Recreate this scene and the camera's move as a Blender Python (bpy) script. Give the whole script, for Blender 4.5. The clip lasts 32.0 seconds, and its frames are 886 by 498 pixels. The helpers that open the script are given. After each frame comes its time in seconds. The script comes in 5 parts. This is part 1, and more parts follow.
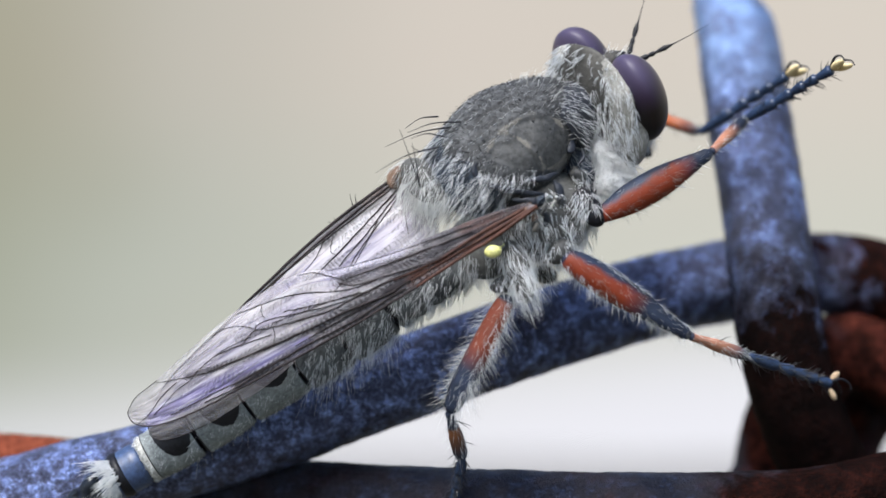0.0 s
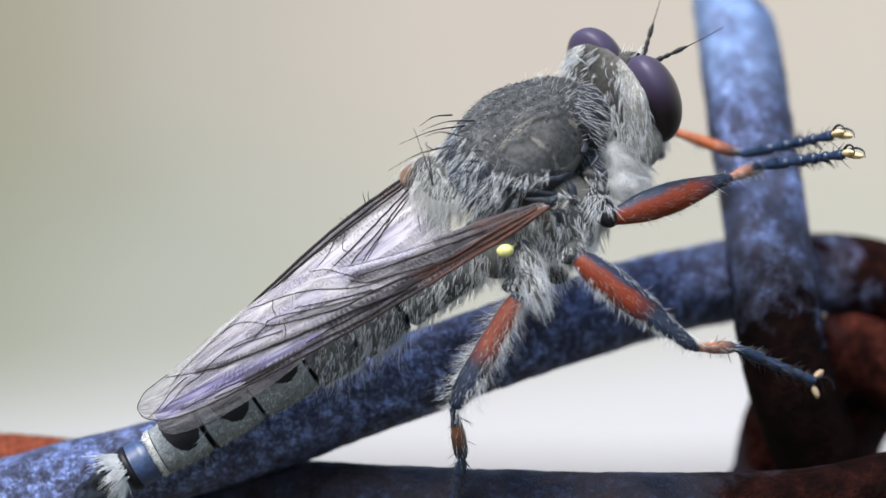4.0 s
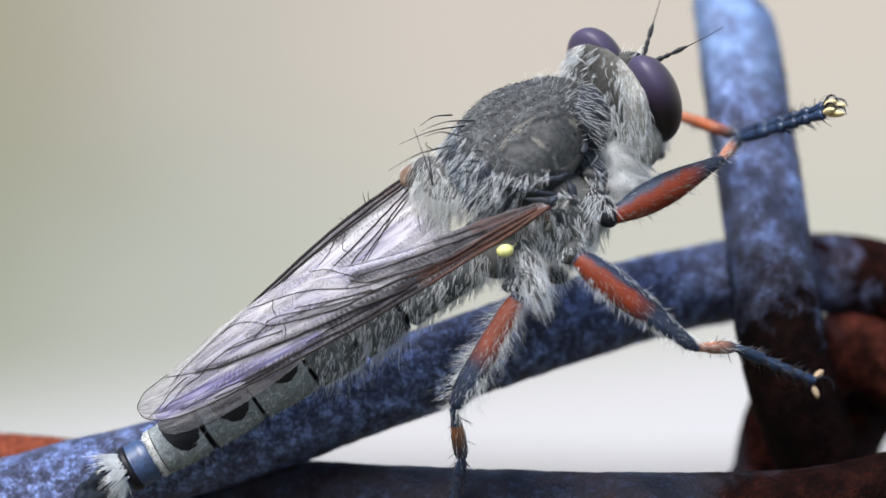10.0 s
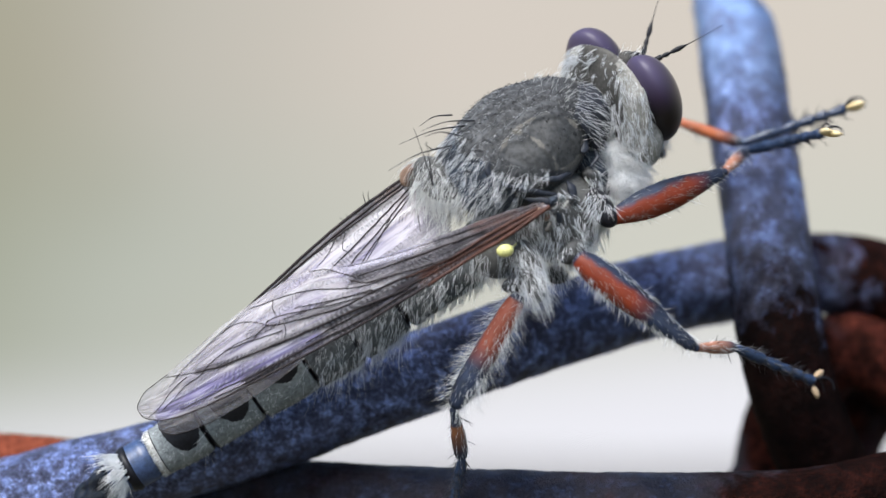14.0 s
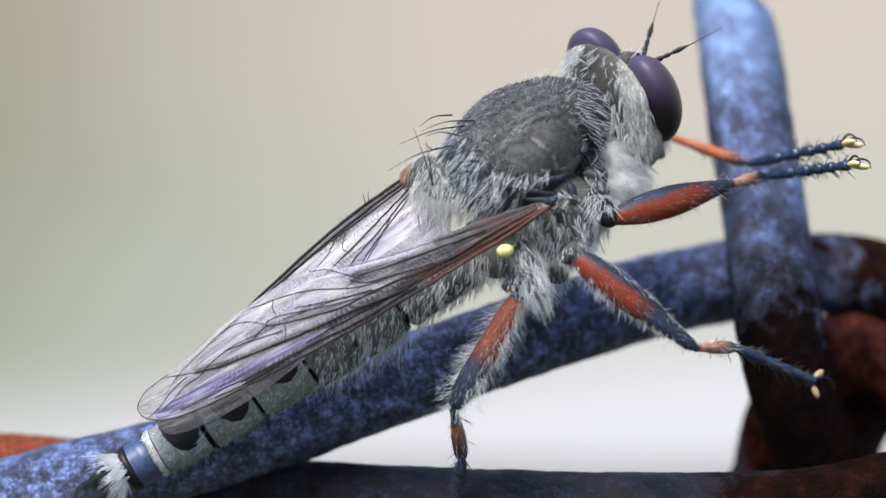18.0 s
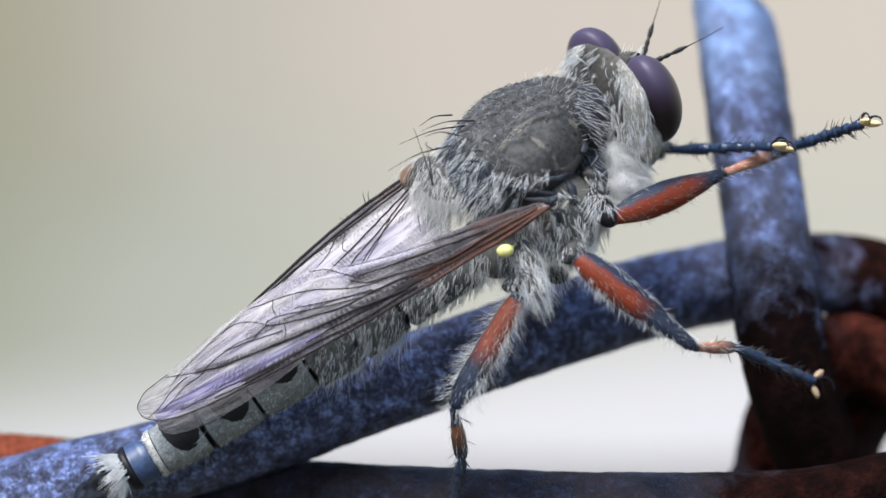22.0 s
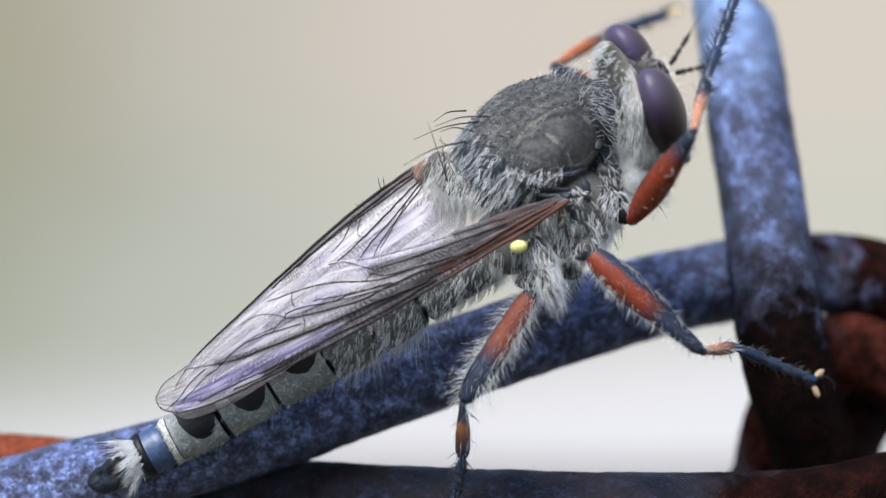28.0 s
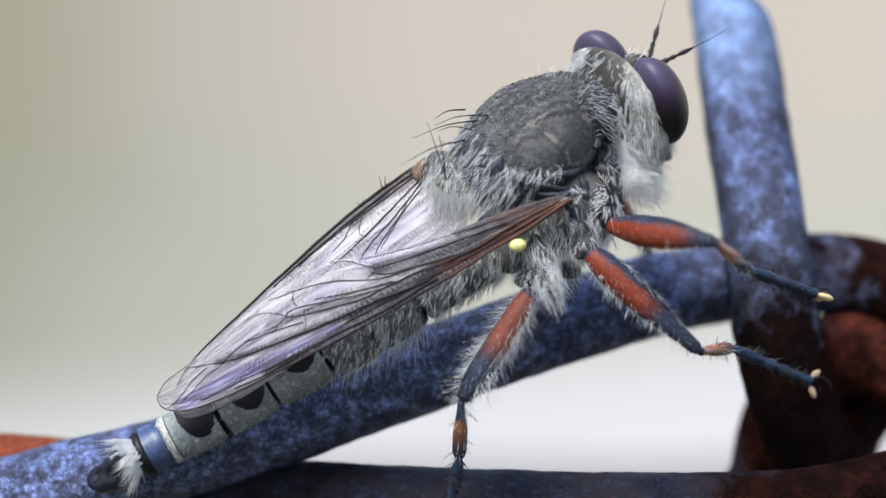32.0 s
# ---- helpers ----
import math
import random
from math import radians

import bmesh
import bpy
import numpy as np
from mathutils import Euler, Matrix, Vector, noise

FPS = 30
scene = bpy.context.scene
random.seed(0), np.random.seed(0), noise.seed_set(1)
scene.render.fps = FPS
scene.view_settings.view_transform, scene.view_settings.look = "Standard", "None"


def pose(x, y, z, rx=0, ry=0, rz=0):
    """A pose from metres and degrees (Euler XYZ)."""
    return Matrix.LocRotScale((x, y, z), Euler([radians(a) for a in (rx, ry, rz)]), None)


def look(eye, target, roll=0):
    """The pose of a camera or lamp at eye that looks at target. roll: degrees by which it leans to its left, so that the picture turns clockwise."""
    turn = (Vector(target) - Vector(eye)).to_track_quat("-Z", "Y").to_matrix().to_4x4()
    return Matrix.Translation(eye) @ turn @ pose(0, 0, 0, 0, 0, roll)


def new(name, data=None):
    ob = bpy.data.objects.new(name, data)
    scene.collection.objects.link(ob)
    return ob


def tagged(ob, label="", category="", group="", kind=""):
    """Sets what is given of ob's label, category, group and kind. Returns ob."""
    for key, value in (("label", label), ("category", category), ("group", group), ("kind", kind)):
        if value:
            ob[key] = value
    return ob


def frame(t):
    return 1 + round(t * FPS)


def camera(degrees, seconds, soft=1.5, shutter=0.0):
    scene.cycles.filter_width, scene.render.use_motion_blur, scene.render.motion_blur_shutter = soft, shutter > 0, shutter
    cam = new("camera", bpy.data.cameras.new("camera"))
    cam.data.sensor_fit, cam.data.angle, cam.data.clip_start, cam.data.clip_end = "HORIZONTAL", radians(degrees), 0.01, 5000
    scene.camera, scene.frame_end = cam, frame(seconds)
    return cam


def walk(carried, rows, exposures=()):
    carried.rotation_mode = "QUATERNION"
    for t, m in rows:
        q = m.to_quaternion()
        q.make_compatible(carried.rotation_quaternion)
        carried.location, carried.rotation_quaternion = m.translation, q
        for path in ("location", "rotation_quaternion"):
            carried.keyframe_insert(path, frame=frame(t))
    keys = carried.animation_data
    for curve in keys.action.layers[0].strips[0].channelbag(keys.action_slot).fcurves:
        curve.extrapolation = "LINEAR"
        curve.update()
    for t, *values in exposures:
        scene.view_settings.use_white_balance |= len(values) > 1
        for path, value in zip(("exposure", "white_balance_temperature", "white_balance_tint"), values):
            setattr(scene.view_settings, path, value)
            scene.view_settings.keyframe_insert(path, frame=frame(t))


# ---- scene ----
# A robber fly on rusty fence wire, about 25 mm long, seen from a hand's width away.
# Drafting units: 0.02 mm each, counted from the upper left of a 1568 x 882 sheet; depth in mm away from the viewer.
UNIT = 0.00002
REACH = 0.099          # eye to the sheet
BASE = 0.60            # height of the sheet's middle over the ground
EYE = Vector((0, -REACH, BASE))


def at(u, v, d=0.0):
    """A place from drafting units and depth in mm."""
    k = 1 + d * 0.001 / REACH
    return Vector(((u - 784) * UNIT * k, d * 0.001, BASE + (441 - v) * UNIT * k))


cam = camera(18.0, 32.0, soft=1.5, shutter=1.0)
cam.data.dof.use_dof = True
cam.data.dof.focus_distance = REACH - 0.0012
cam.data.dof.aperture_fstop = 30
HOME = Matrix.Translation(EYE) @ pose(0, 0, 0, 90, 0, 0)
NUDGE = Matrix.Translation(EYE + Vector((5.5 * UNIT, 0, 0))) @ pose(0, 0, 0, 90, 0, 0)
walk(cam, [(0, HOME), (30.6, HOME), (31.0, Matrix.Translation((-2 * UNIT, 0, 0)) @ HOME), (31.5, HOME), (31.7, HOME), (32.0, NUDGE)])

# ---- light ----
world = bpy.data.worlds.new("sky")
scene.world = world
world.use_nodes = True
wn = world.node_tree.nodes
sky = wn.new("ShaderNodeTexSky")
sky.sky_type, sky.sun_disc = "NISHITA", False
sky.sun_elevation, sky.sun_rotation = radians(54), radians(210)
world.node_tree.links.new(sky.outputs[0], wn["Background"].inputs[0])
wn["Background"].inputs[1].default_value = 0.085
sun = new("sun", bpy.data.lights.new("sun", "SUN"))
sun.data.energy, sun.data.angle, sun.data.color = 2.9, radians(34), (1, 0.995, 0.985)
sun.matrix_world = look((-0.36, -0.62, 1.6), (0, 0, 0.6))
scene.view_settings.exposure = 1.1


# ---- materials ----
def material(name, rough=0.5, metal=0.0, spec=0.5):
    m = bpy.data.materials.new(name)
    m.use_nodes = True
    b = m.node_tree.nodes["Principled BSDF"]
    b.inputs["Roughness"].default_value = rough
    b.inputs["Metallic"].default_value = metal
    b.inputs["Specular IOR Level"].default_value = spec
    return m, m.node_tree.nodes, m.node_tree.links, b


def noise_node(n, l, scale, detail=4.0, rough=0.6, coords="Object", squash=None):
    tc = n.new("ShaderNodeTexCoord")
    tex = n.new("ShaderNodeTexNoise")
    tex.inputs["Scale"].default_value = scale
    tex.inputs["Detail"].default_value = detail
    tex.inputs["Roughness"].default_value = rough
    if squash:
        mp = n.new("ShaderNodeMapping")
        mp.inputs["Scale"].default_value = squash
        l.new(tc.outputs[coords], mp.inputs[0])
        l.new(mp.outputs[0], tex.inputs["Vector"])
    else:
        l.new(tc.outputs[coords], tex.inputs["Vector"])
    return tex


def ramp(n, l, src, stops):
    r = n.new("ShaderNodeValToRGB")
    while len(r.color_ramp.elements) < len(stops):
        r.color_ramp.elements.new(0.5)
    for e, (p, c) in zip(r.color_ramp.elements, stops):
        e.position = p
        e.color = (*c, 1) if len(c) == 3 else c
    l.new(src, r.inputs[0])
    return r


def bump(n, l, b, src, strength, dist):
    k = n.new("ShaderNodeBump")
    k.inputs["Strength"].default_value = strength
    k.inputs["Distance"].default_value = dist
    l.new(src, k.inputs["Height"])
    l.new(k.outputs[0], b.inputs["Normal"])
    return k


def mixed(n, l, fac, a, b2):
    m = n.new("ShaderNodeMix")
    m.data_type = "RGBA"
    for sock, val in ((m.inputs[0], fac), (m.inputs[6], a), (m.inputs[7], b2)):
        if isinstance(val, tuple):
            sock.default_value = (*val, 1)
        elif isinstance(val, (int, float)):
            sock.default_value = val
        else:
            l.new(val, sock)
    return m.outputs[2]


def speckled(name, dark, light, scale, rough=0.6, relief=0.4, dist=0.00003, spec=0.4, sheen=0.0, grit=0.15):
    """Two tones mixed by a coarse and a fine noise, with fine relief."""
    m, n, l, b = material(name, rough, spec=spec)
    big = noise_node(n, l, scale, 5)
    fine = noise_node(n, l, scale * 9, 3)
    c1 = ramp(n, l, big.outputs[0], [(0.35, dark), (0.65, light)])
    mid = tuple((x + y) / 2 for x, y in zip(dark, light))
    c2 = ramp(n, l, fine.outputs[0], [(0.5 - grit, tuple(0.4 * x for x in mid)), (0.5 + grit, tuple(min(1, 1.6 * x) for x in mid))])
    l.new(mixed(n, l, 0.5, c1.outputs[0], c2.outputs[0]), b.inputs["Base Color"])
    bump(n, l, b, fine.outputs[0], relief, dist)
    b.inputs["Sheen Weight"].default_value = sheen
    return m


def wire_material(name, rust, foot=None, deep=1.0, bright=1.0, fresh=None, grain=1050, crown=None):
    """Old galvanised wire: bluish metal skin, dark oxide pits, red rust; foot: axis and two places between which rust
    takes over;
    fresh: two places along x between which the rust turns bright and orange; grain: how fine the pitting is; crown: two
    heights between which the sky's pale reflection is painted in."""
    m, n, l, b = material(name, 0.42, spec=0.5)
    big = noise_node(n, l, 230, 6, 0.65)
    mid = noise_node(n, l, grain, 8, 0.74)
    fine = noise_node(n, l, 5200, 4, 0.6)
    steel = ramp(n, l, mid.outputs[0], [(0.30, (0.030, 0.028, 0.042)), (0.49, (0.066 * bright, 0.076 * bright, 0.13 * bright)), (0.62, (0.165 * bright, 0.215 * bright, 0.42 * bright)), (0.78, (0.40 * bright, 0.58 * bright, 0.90 * bright))])
    grit = ramp(n, l, noise_node(n, l, 7600, 3, 0.7).outputs[0], [(0.34, (0.45, 0.45, 0.48)), (0.5, (0.95, 0.95, 0.95)), (0.66, (1.9, 1.9, 1.85))])
    rub = n.new("ShaderNodeMix")
    rub.data_type, rub.blend_type = "RGBA", "MULTIPLY"
    rub.inputs[0].default_value = 0.5
    l.new(steel.outputs[0], rub.inputs[6])
    l.new(grit.outputs[0], rub.inputs[7])
    skin = rub.outputs[2]
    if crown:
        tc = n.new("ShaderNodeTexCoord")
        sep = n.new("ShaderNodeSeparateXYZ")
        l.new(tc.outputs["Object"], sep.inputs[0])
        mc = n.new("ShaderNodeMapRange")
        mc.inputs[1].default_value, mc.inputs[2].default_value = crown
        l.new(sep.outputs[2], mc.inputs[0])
        # blue sky reflected by the leaning top, painted into the skin colour
        skylit = ramp(n, l, mid.outputs[0], [(0.34, (0.15, 0.15, 0.22)), (0.5, (0.24, 0.35, 0.60)), (0.68, (0.43, 0.62, 0.90))])
        skin = mixed(n, l, mc.outputs[0], skin, skylit.outputs[0])
    red = ramp(n, l, fine.outputs[0], [(0.3, (0.004, 0.002, 0.0018)), (0.7, (0.115 * deep, 0.028 * deep, 0.017 * deep))])
    flake = ramp(n, l, noise_node(n, l, 950, 6, 0.72).outputs[0], [(0.36, (0.22, 0.20, 0.24)), (0.5, (0.9, 0.9, 0.95)), (0.64, (2.3, 2.2, 2.3))])
    scale = n.new("ShaderNodeMix")
    scale.data_type, scale.blend_type = "RGBA", "MULTIPLY"
    scale.inputs[0].default_value = 0.85
    l.new(red.outputs[0], scale.inputs[6])
    l.new(flake.outputs[0], scale.inputs[7])
    rusty = scale.outputs[2]
    if fresh:
        tc = n.new("ShaderNodeTexCoord")
        sep = n.new("ShaderNodeSeparateXYZ")
        l.new(tc.outputs["Object"], sep.inputs[0])
        mf = n.new("ShaderNodeMapRange")
        mf.inputs[1].default_value, mf.inputs[2].default_value = fresh
        l.new(sep.outputs[0], mf.inputs[0])
        orange = ramp(n, l, fine.outputs[0], [(0.3, (0.09, 0.022, 0.012)), (0.7, (0.32, 0.085, 0.045))])
        rusty = mixed(n, l, mf.outputs[0], rusty, orange.outputs[0])
    patch = big.outputs[0]
    if foot is not None:
        tc = n.new("ShaderNodeTexCoord")
        sep = n.new("ShaderNodeSeparateXYZ")
        l.new(tc.outputs["Object"], sep.inputs[0])
        mr = n.new("ShaderNodeMapRange")
        mr.inputs[1].default_value, mr.inputs[2].default_value = foot[1], foot[2]
        mr.inputs[4].default_value = 0.42
        along = sep.outputs[foot[0]]
        if len(foot) > 3:          # both ends alike
            shift = n.new("ShaderNodeMath")
            shift.inputs[1].default_value = foot[3]
            l.new(along, shift.inputs[0])
            both = n.new("ShaderNodeMath")
            both.operation = "ABSOLUTE"
            l.new(shift.outputs[0], both.inputs[0])
            along = both.outputs[0]
        l.new(along, mr.inputs[0])
        plus = n.new("ShaderNodeMath")
        l.new(patch, plus.inputs[0])
        l.new(mr.outputs[0], plus.inputs[1])
        patch = plus.outputs[0]
    where = ramp(n, l, patch, [(0.56 - rust, (0, 0, 0)), (0.80 - rust * 0.9, (1, 1, 1))])
    l.new(mixed(n, l, where.outputs[0], skin, rusty), b.inputs["Base Color"])
    rr = ramp(n, l, where.outputs[0], [(0, (0.40,) * 3), (1, (0.80,) * 3)])
    l.new(rr.outputs[0], b.inputs["Roughness"])
    gloss = ramp(n, l, where.outputs[0], [(0, (0.5,) * 3), (1, (0.05,) * 3)])
    l.new(gloss.outputs[0], b.inputs["Specular IOR Level"])
    mm = ramp(n, l, where.outputs[0], [(0, (0.8,) * 3), (0.6, (0.0,) * 3)])
    l.new(mm.outputs[0], b.inputs["Metallic"])
    add = n.new("ShaderNodeMath")
    add.operation = "ADD"
    l.new(mid.outputs[0], add.inputs[0])
    l.new(fine.outputs[0], add.inputs[1])
    bump(n, l, b, add.outputs[0], 0.75, 0.00020)
    return m


# upright wire: its rusty foot is near black, cast shade put into the rust
WIRE_UP = wire_material("galvanised wire, sky painted at top, shade in rusty foot", 0.01, (2, BASE + 0.0024, BASE - 0.0050), 0.05, 1.05, None, 1100, (BASE + 0.0052, BASE + 0.0094))
WIRE = wire_material("galvanised wire", 0.03, (0, 0.0086, 0.0195), 0.15, 1.4, None, 1900)
WIRE_RED = wire_material("rusted wire", 0.34, None, 0.55, 0.3)
WIRE_LOW = wire_material("half rusted wire", 0.14, (0, 0.0098, 0.0180, 0.0012), 0.13, 0.20, (-0.010, -0.0130), 2600)
CUTICLE = speckled("grey dusted cuticle", (0.019, 0.020, 0.022), (0.100, 0.101, 0.102), 620, 0.7, 0.8, 0.00005, 0.3, grit=0.07)


def add_rows(m, way, period):
    """Rows of pale dust on a cuticle, across the vector way."""
    n, l = m.node_tree.nodes, m.node_tree.links
    b = n["Principled BSDF"]
    src = b.inputs["Base Color"].links[0].from_socket
    tc = n.new("ShaderNodeTexCoord")
    dot = n.new("ShaderNodeVectorMath")
    dot.operation = "DOT_PRODUCT"
    dot.inputs[1].default_value = tuple(6.283 / period * x for x in way)
    l.new(tc.outputs["Object"], dot.inputs[0])
    wob = n.new("ShaderNodeMath")
    wob.operation = "MULTIPLY_ADD"
    wob.inputs[1].default_value = 7.0
    l.new(noise_node(n, l, 1500, 3).outputs[0], wob.inputs[0])
    l.new(dot.outputs["Value"], wob.inputs[2])
    sine = n.new("ShaderNodeMath")
    sine.operation = "SINE"
    l.new(wob.outputs[0], sine.inputs[0])
    tone = ramp(n, l, sine.outputs[0], [(0.0, (0.80, 0.80, 0.80)), (0.75, (1.18, 1.19, 1.2))])
    mx = n.new("ShaderNodeMix")
    mx.data_type, mx.blend_type = "RGBA", "MULTIPLY"
    mx.inputs[0].default_value = 1.0
    l.new(src, mx.inputs[6])
    l.new(tone.outputs[0], mx.inputs[7])
    l.new(mx.outputs[2], b.inputs["Base Color"])


BLUE_DARK = speckled("blue-black cuticle and crevice shade", (0.004, 0.005, 0.008), (0.026, 0.031, 0.045), 1500, 0.5, 0.5, 0.00003, 0.4)
DUSTED = speckled("pale dusted cuticle", (0.26, 0.26, 0.245), (0.55, 0.54, 0.50), 900, 0.8, 0.5, 0.00003, 0.2)
RIDGE = speckled("grey ridge", (0.030, 0.030, 0.030), (0.12, 0.118, 0.11), 900, 0.7, 0.5, 0.00003, 0.3)
PLATE = speckled("dark dusted plate", (0.015, 0.018, 0.022), (0.070, 0.068, 0.064), 620, 0.6, 0.7, 0.00004, grit=0.09)
BELLY = speckled("grey abdomen cuticle", (0.10, 0.115, 0.12), (0.28, 0.30, 0.30), 1100, 0.7, 0.7, 0.00003, 0.3)
BELLY_DARK = speckled("dark grey abdomen cuticle", (0.045, 0.050, 0.055), (0.16, 0.17, 0.175), 1100, 0.7, 0.7, 0.00003, 0.3)
BLACK = speckled("black cuticle", (0.004, 0.004, 0.006), (0.011, 0.011, 0.015), 900, 0.45, 0.3, 0.00002, 0.25)
TARSUS_SKIN = speckled("blue-black foot cuticle", (0.009, 0.016, 0.034), (0.026, 0.048, 0.105), 900, 0.3, 0.2, 0.00002, 0.5)
BLUE = speckled("blue-black glossy cuticle", (0.018, 0.032, 0.075), (0.050, 0.090, 0.20), 700, 0.42, 0.2, 0.00002, 0.7)
CLASPER = speckled("glossy black cuticle", (0.003, 0.004, 0.007), (0.010, 0.014, 0.024), 900, 0.28, 0.3, 0.00002, 0.5)
YELLOW = speckled("pale yellow", (0.62, 0.58, 0.18), (0.75, 0.70, 0.30), 1500, 0.4, 0.1, 0.00001)
RIM = speckled("pale plate rim", (0.055, 0.052, 0.047), (0.185, 0.172, 0.15), 900, 0.7, 0.5, 0.00003, 0.3)
BLUE_SKIN = speckled("cuticle with blue-grey sky shade in its colour", (0.012, 0.017, 0.026), (0.085, 0.11, 0.15), 700, 0.6, 0.5, 0.00003)
HEAD_SKIN = speckled("whitish dusted head", (0.13, 0.125, 0.112), (0.46, 0.445, 0.41), 900, 0.8, 0.4, 0.00003, 0.2)
NAPE = speckled("brown-grey cuticle, neck shadow in its colour", (0.020, 0.019, 0.018), (0.115, 0.108, 0.096), 800, 0.7, 0.5, 0.00003, 0.3)
PALE_FACE = speckled("white downy face", (0.86, 0.855, 0.84), (0.96, 0.955, 0.945), 900, 0.9, 0.4, 0.00003, 0.1)
CLAW_PAD = speckled("dull beige foot pad", (0.30, 0.20, 0.12), (0.52, 0.38, 0.24), 1500, 0.6, 0.2, 0.00001)
PAD = speckled("amber foot pad", (0.70, 0.43, 0.17), (0.90, 0.70, 0.42), 1500, 0.5, 0.2, 0.00001)
TAN = speckled("brown cuticle", (0.085, 0.050, 0.034), (0.28, 0.18, 0.125), 1300, 0.45, 0.3, 0.00002)
VEIN = speckled("dark wing vein", (0.010, 0.008, 0.009), (0.034, 0.024, 0.024), 1500, 0.6, 0.1, 0.00001, 0.2)
VEIN_RED = speckled("red-brown wing vein", (0.022, 0.010, 0.008), (0.10, 0.036, 0.022), 1500, 0.55, 0.1, 0.00001, 0.25)


def hair_material(name, colour, rough=0.45, glow=0.45):
    """Hair: lets part of the light through."""
    m, n, l, b = material(name, rough, spec=0.4)
    tex = noise_node(n, l, 1800, 2)
    r = ramp(n, l, tex.outputs[0], [(0.3, tuple(0.8 * c for c in colour)), (0.7, tuple(min(1, 1.1 * c) for c in colour))])
    l.new(r.outputs[0], b.inputs["Base Color"])
    tr = n.new("ShaderNodeBsdfTranslucent")
    l.new(r.outputs[0], tr.inputs[0])
    mx = n.new("ShaderNodeMixShader")
    mx.inputs[0].default_value = glow
    l.new(b.outputs[0], mx.inputs[1])
    l.new(tr.outputs[0], mx.inputs[2])
    l.new(mx.outputs[0], n["Material Output"].inputs[0])
    return m


HAIR_WHITE = hair_material("white hair", (0.93, 0.965, 1.0))
HAIR_CREAM = hair_material("cream hair", (0.86, 0.86, 0.84))
HAIR_GREY = hair_material("grey hair", (0.38, 0.38, 0.37))
HAIR_DOWN = hair_material("white down", (0.98, 0.98, 0.98), 0.5, 0.6)
BRISTLE = hair_material("black bristle", (0.016, 0.015, 0.018), 0.3, 0.0)


def leg_material(name, red, start, length, red_from, red_to, split):
    """Red-brown limb with a blue-black upper side and tip. Along the limb x, across it z, in metres."""
    m, n, l, b = material(name, 0.55, spec=0.28)
    tc = n.new("ShaderNodeTexCoord")
    sep = n.new("ShaderNodeSeparateXYZ")
    l.new(tc.outputs["Object"], sep.inputs[0])
    tex = noise_node(n, l, 1600, 4)
    dark = ramp(n, l, tex.outputs[0], [(0.3, (0.006, 0.008, 0.014)), (0.7, (0.022, 0.032, 0.062))])
    warm = ramp(n, l, tex.outputs[0], [(0.3, tuple(0.7 * c for c in red)), (0.7, red)])
    wob = n.new("ShaderNodeMath")
    wob.operation = "MULTIPLY_ADD"
    wob.inputs[1].default_value, wob.inputs[2].default_value = 0.0006, -0.0003
    l.new(tex.outputs[0], wob.inputs[0])
    zz = n.new("ShaderNodeMath")
    zz.operation = "ADD"
    l.new(sep.outputs[2], zz.inputs[0])
    l.new(wob.outputs[0], zz.inputs[1])

    def step(src, a, z):
        mr = n.new("ShaderNodeMapRange")
        mr.inputs[1].default_value, mr.inputs[2].default_value = a, z
        l.new(src, mr.inputs[0])
        return mr.outputs[0]

    low = step(zz.outputs[0], split + 0.00012, split - 0.00012)
    inn = step(sep.outputs[0], red_from * length, red_from * length + 0.0001)
    out = step(sep.outputs[0], red_to * length, red_to * length - 0.0009)
    m1 = n.new("ShaderNodeMath")
    m1.operation = "MULTIPLY"
    l.new(inn, m1.inputs[0])
    l.new(out, m1.inputs[1])
    m2 = n.new("ShaderNodeMath")
    m2.operation = "MULTIPLY"
    l.new(m1.outputs[0], m2.inputs[0])
    l.new(low, m2.inputs[1])
    l.new(mixed(n, l, m2.outputs[0], dark.outputs[0], warm.outputs[0]), b.inputs["Base Color"])
    bump(n, l, b, tex.outputs[0], 0.25, 0.00003)
    return m


RED = (0.19, 0.028, 0.008)
FEMUR_SKIN = leg_material("femur cuticle", RED, 0, 0.0048, 0.02, 0.86, 0.00020)
DARK_SHIN = leg_material("dark tibia cuticle", (0.38, 0.10, 0.035), 0, 0.0032, 0.0, 0.97, 0.004)
SHIN_SKIN = leg_material("tibia cuticle", (0.42, 0.19, 0.12), 0, 0.0032, 0.02, 0.72, 0.004)
FAR_SKIN = leg_material("far femur cuticle", (0.30, 0.06, 0.018), 0, 0.0048, 0.02, 0.66, 0.004)
MID_SKIN = leg_material("middle femur cuticle", RED, 0, 0.0052, 0.02, 0.66, 0.00016)
HIND_SHIN = leg_material("hind tibia cuticle", (0.20, 0.08, 0.035), 0, 0.0022, 0.30, 0.85, 0.0001)
HIND_SKIN = leg_material("hind femur cuticle", (0.17, 0.040, 0.020), 0, 0.0045, 0.04, 0.66, 0.00034)


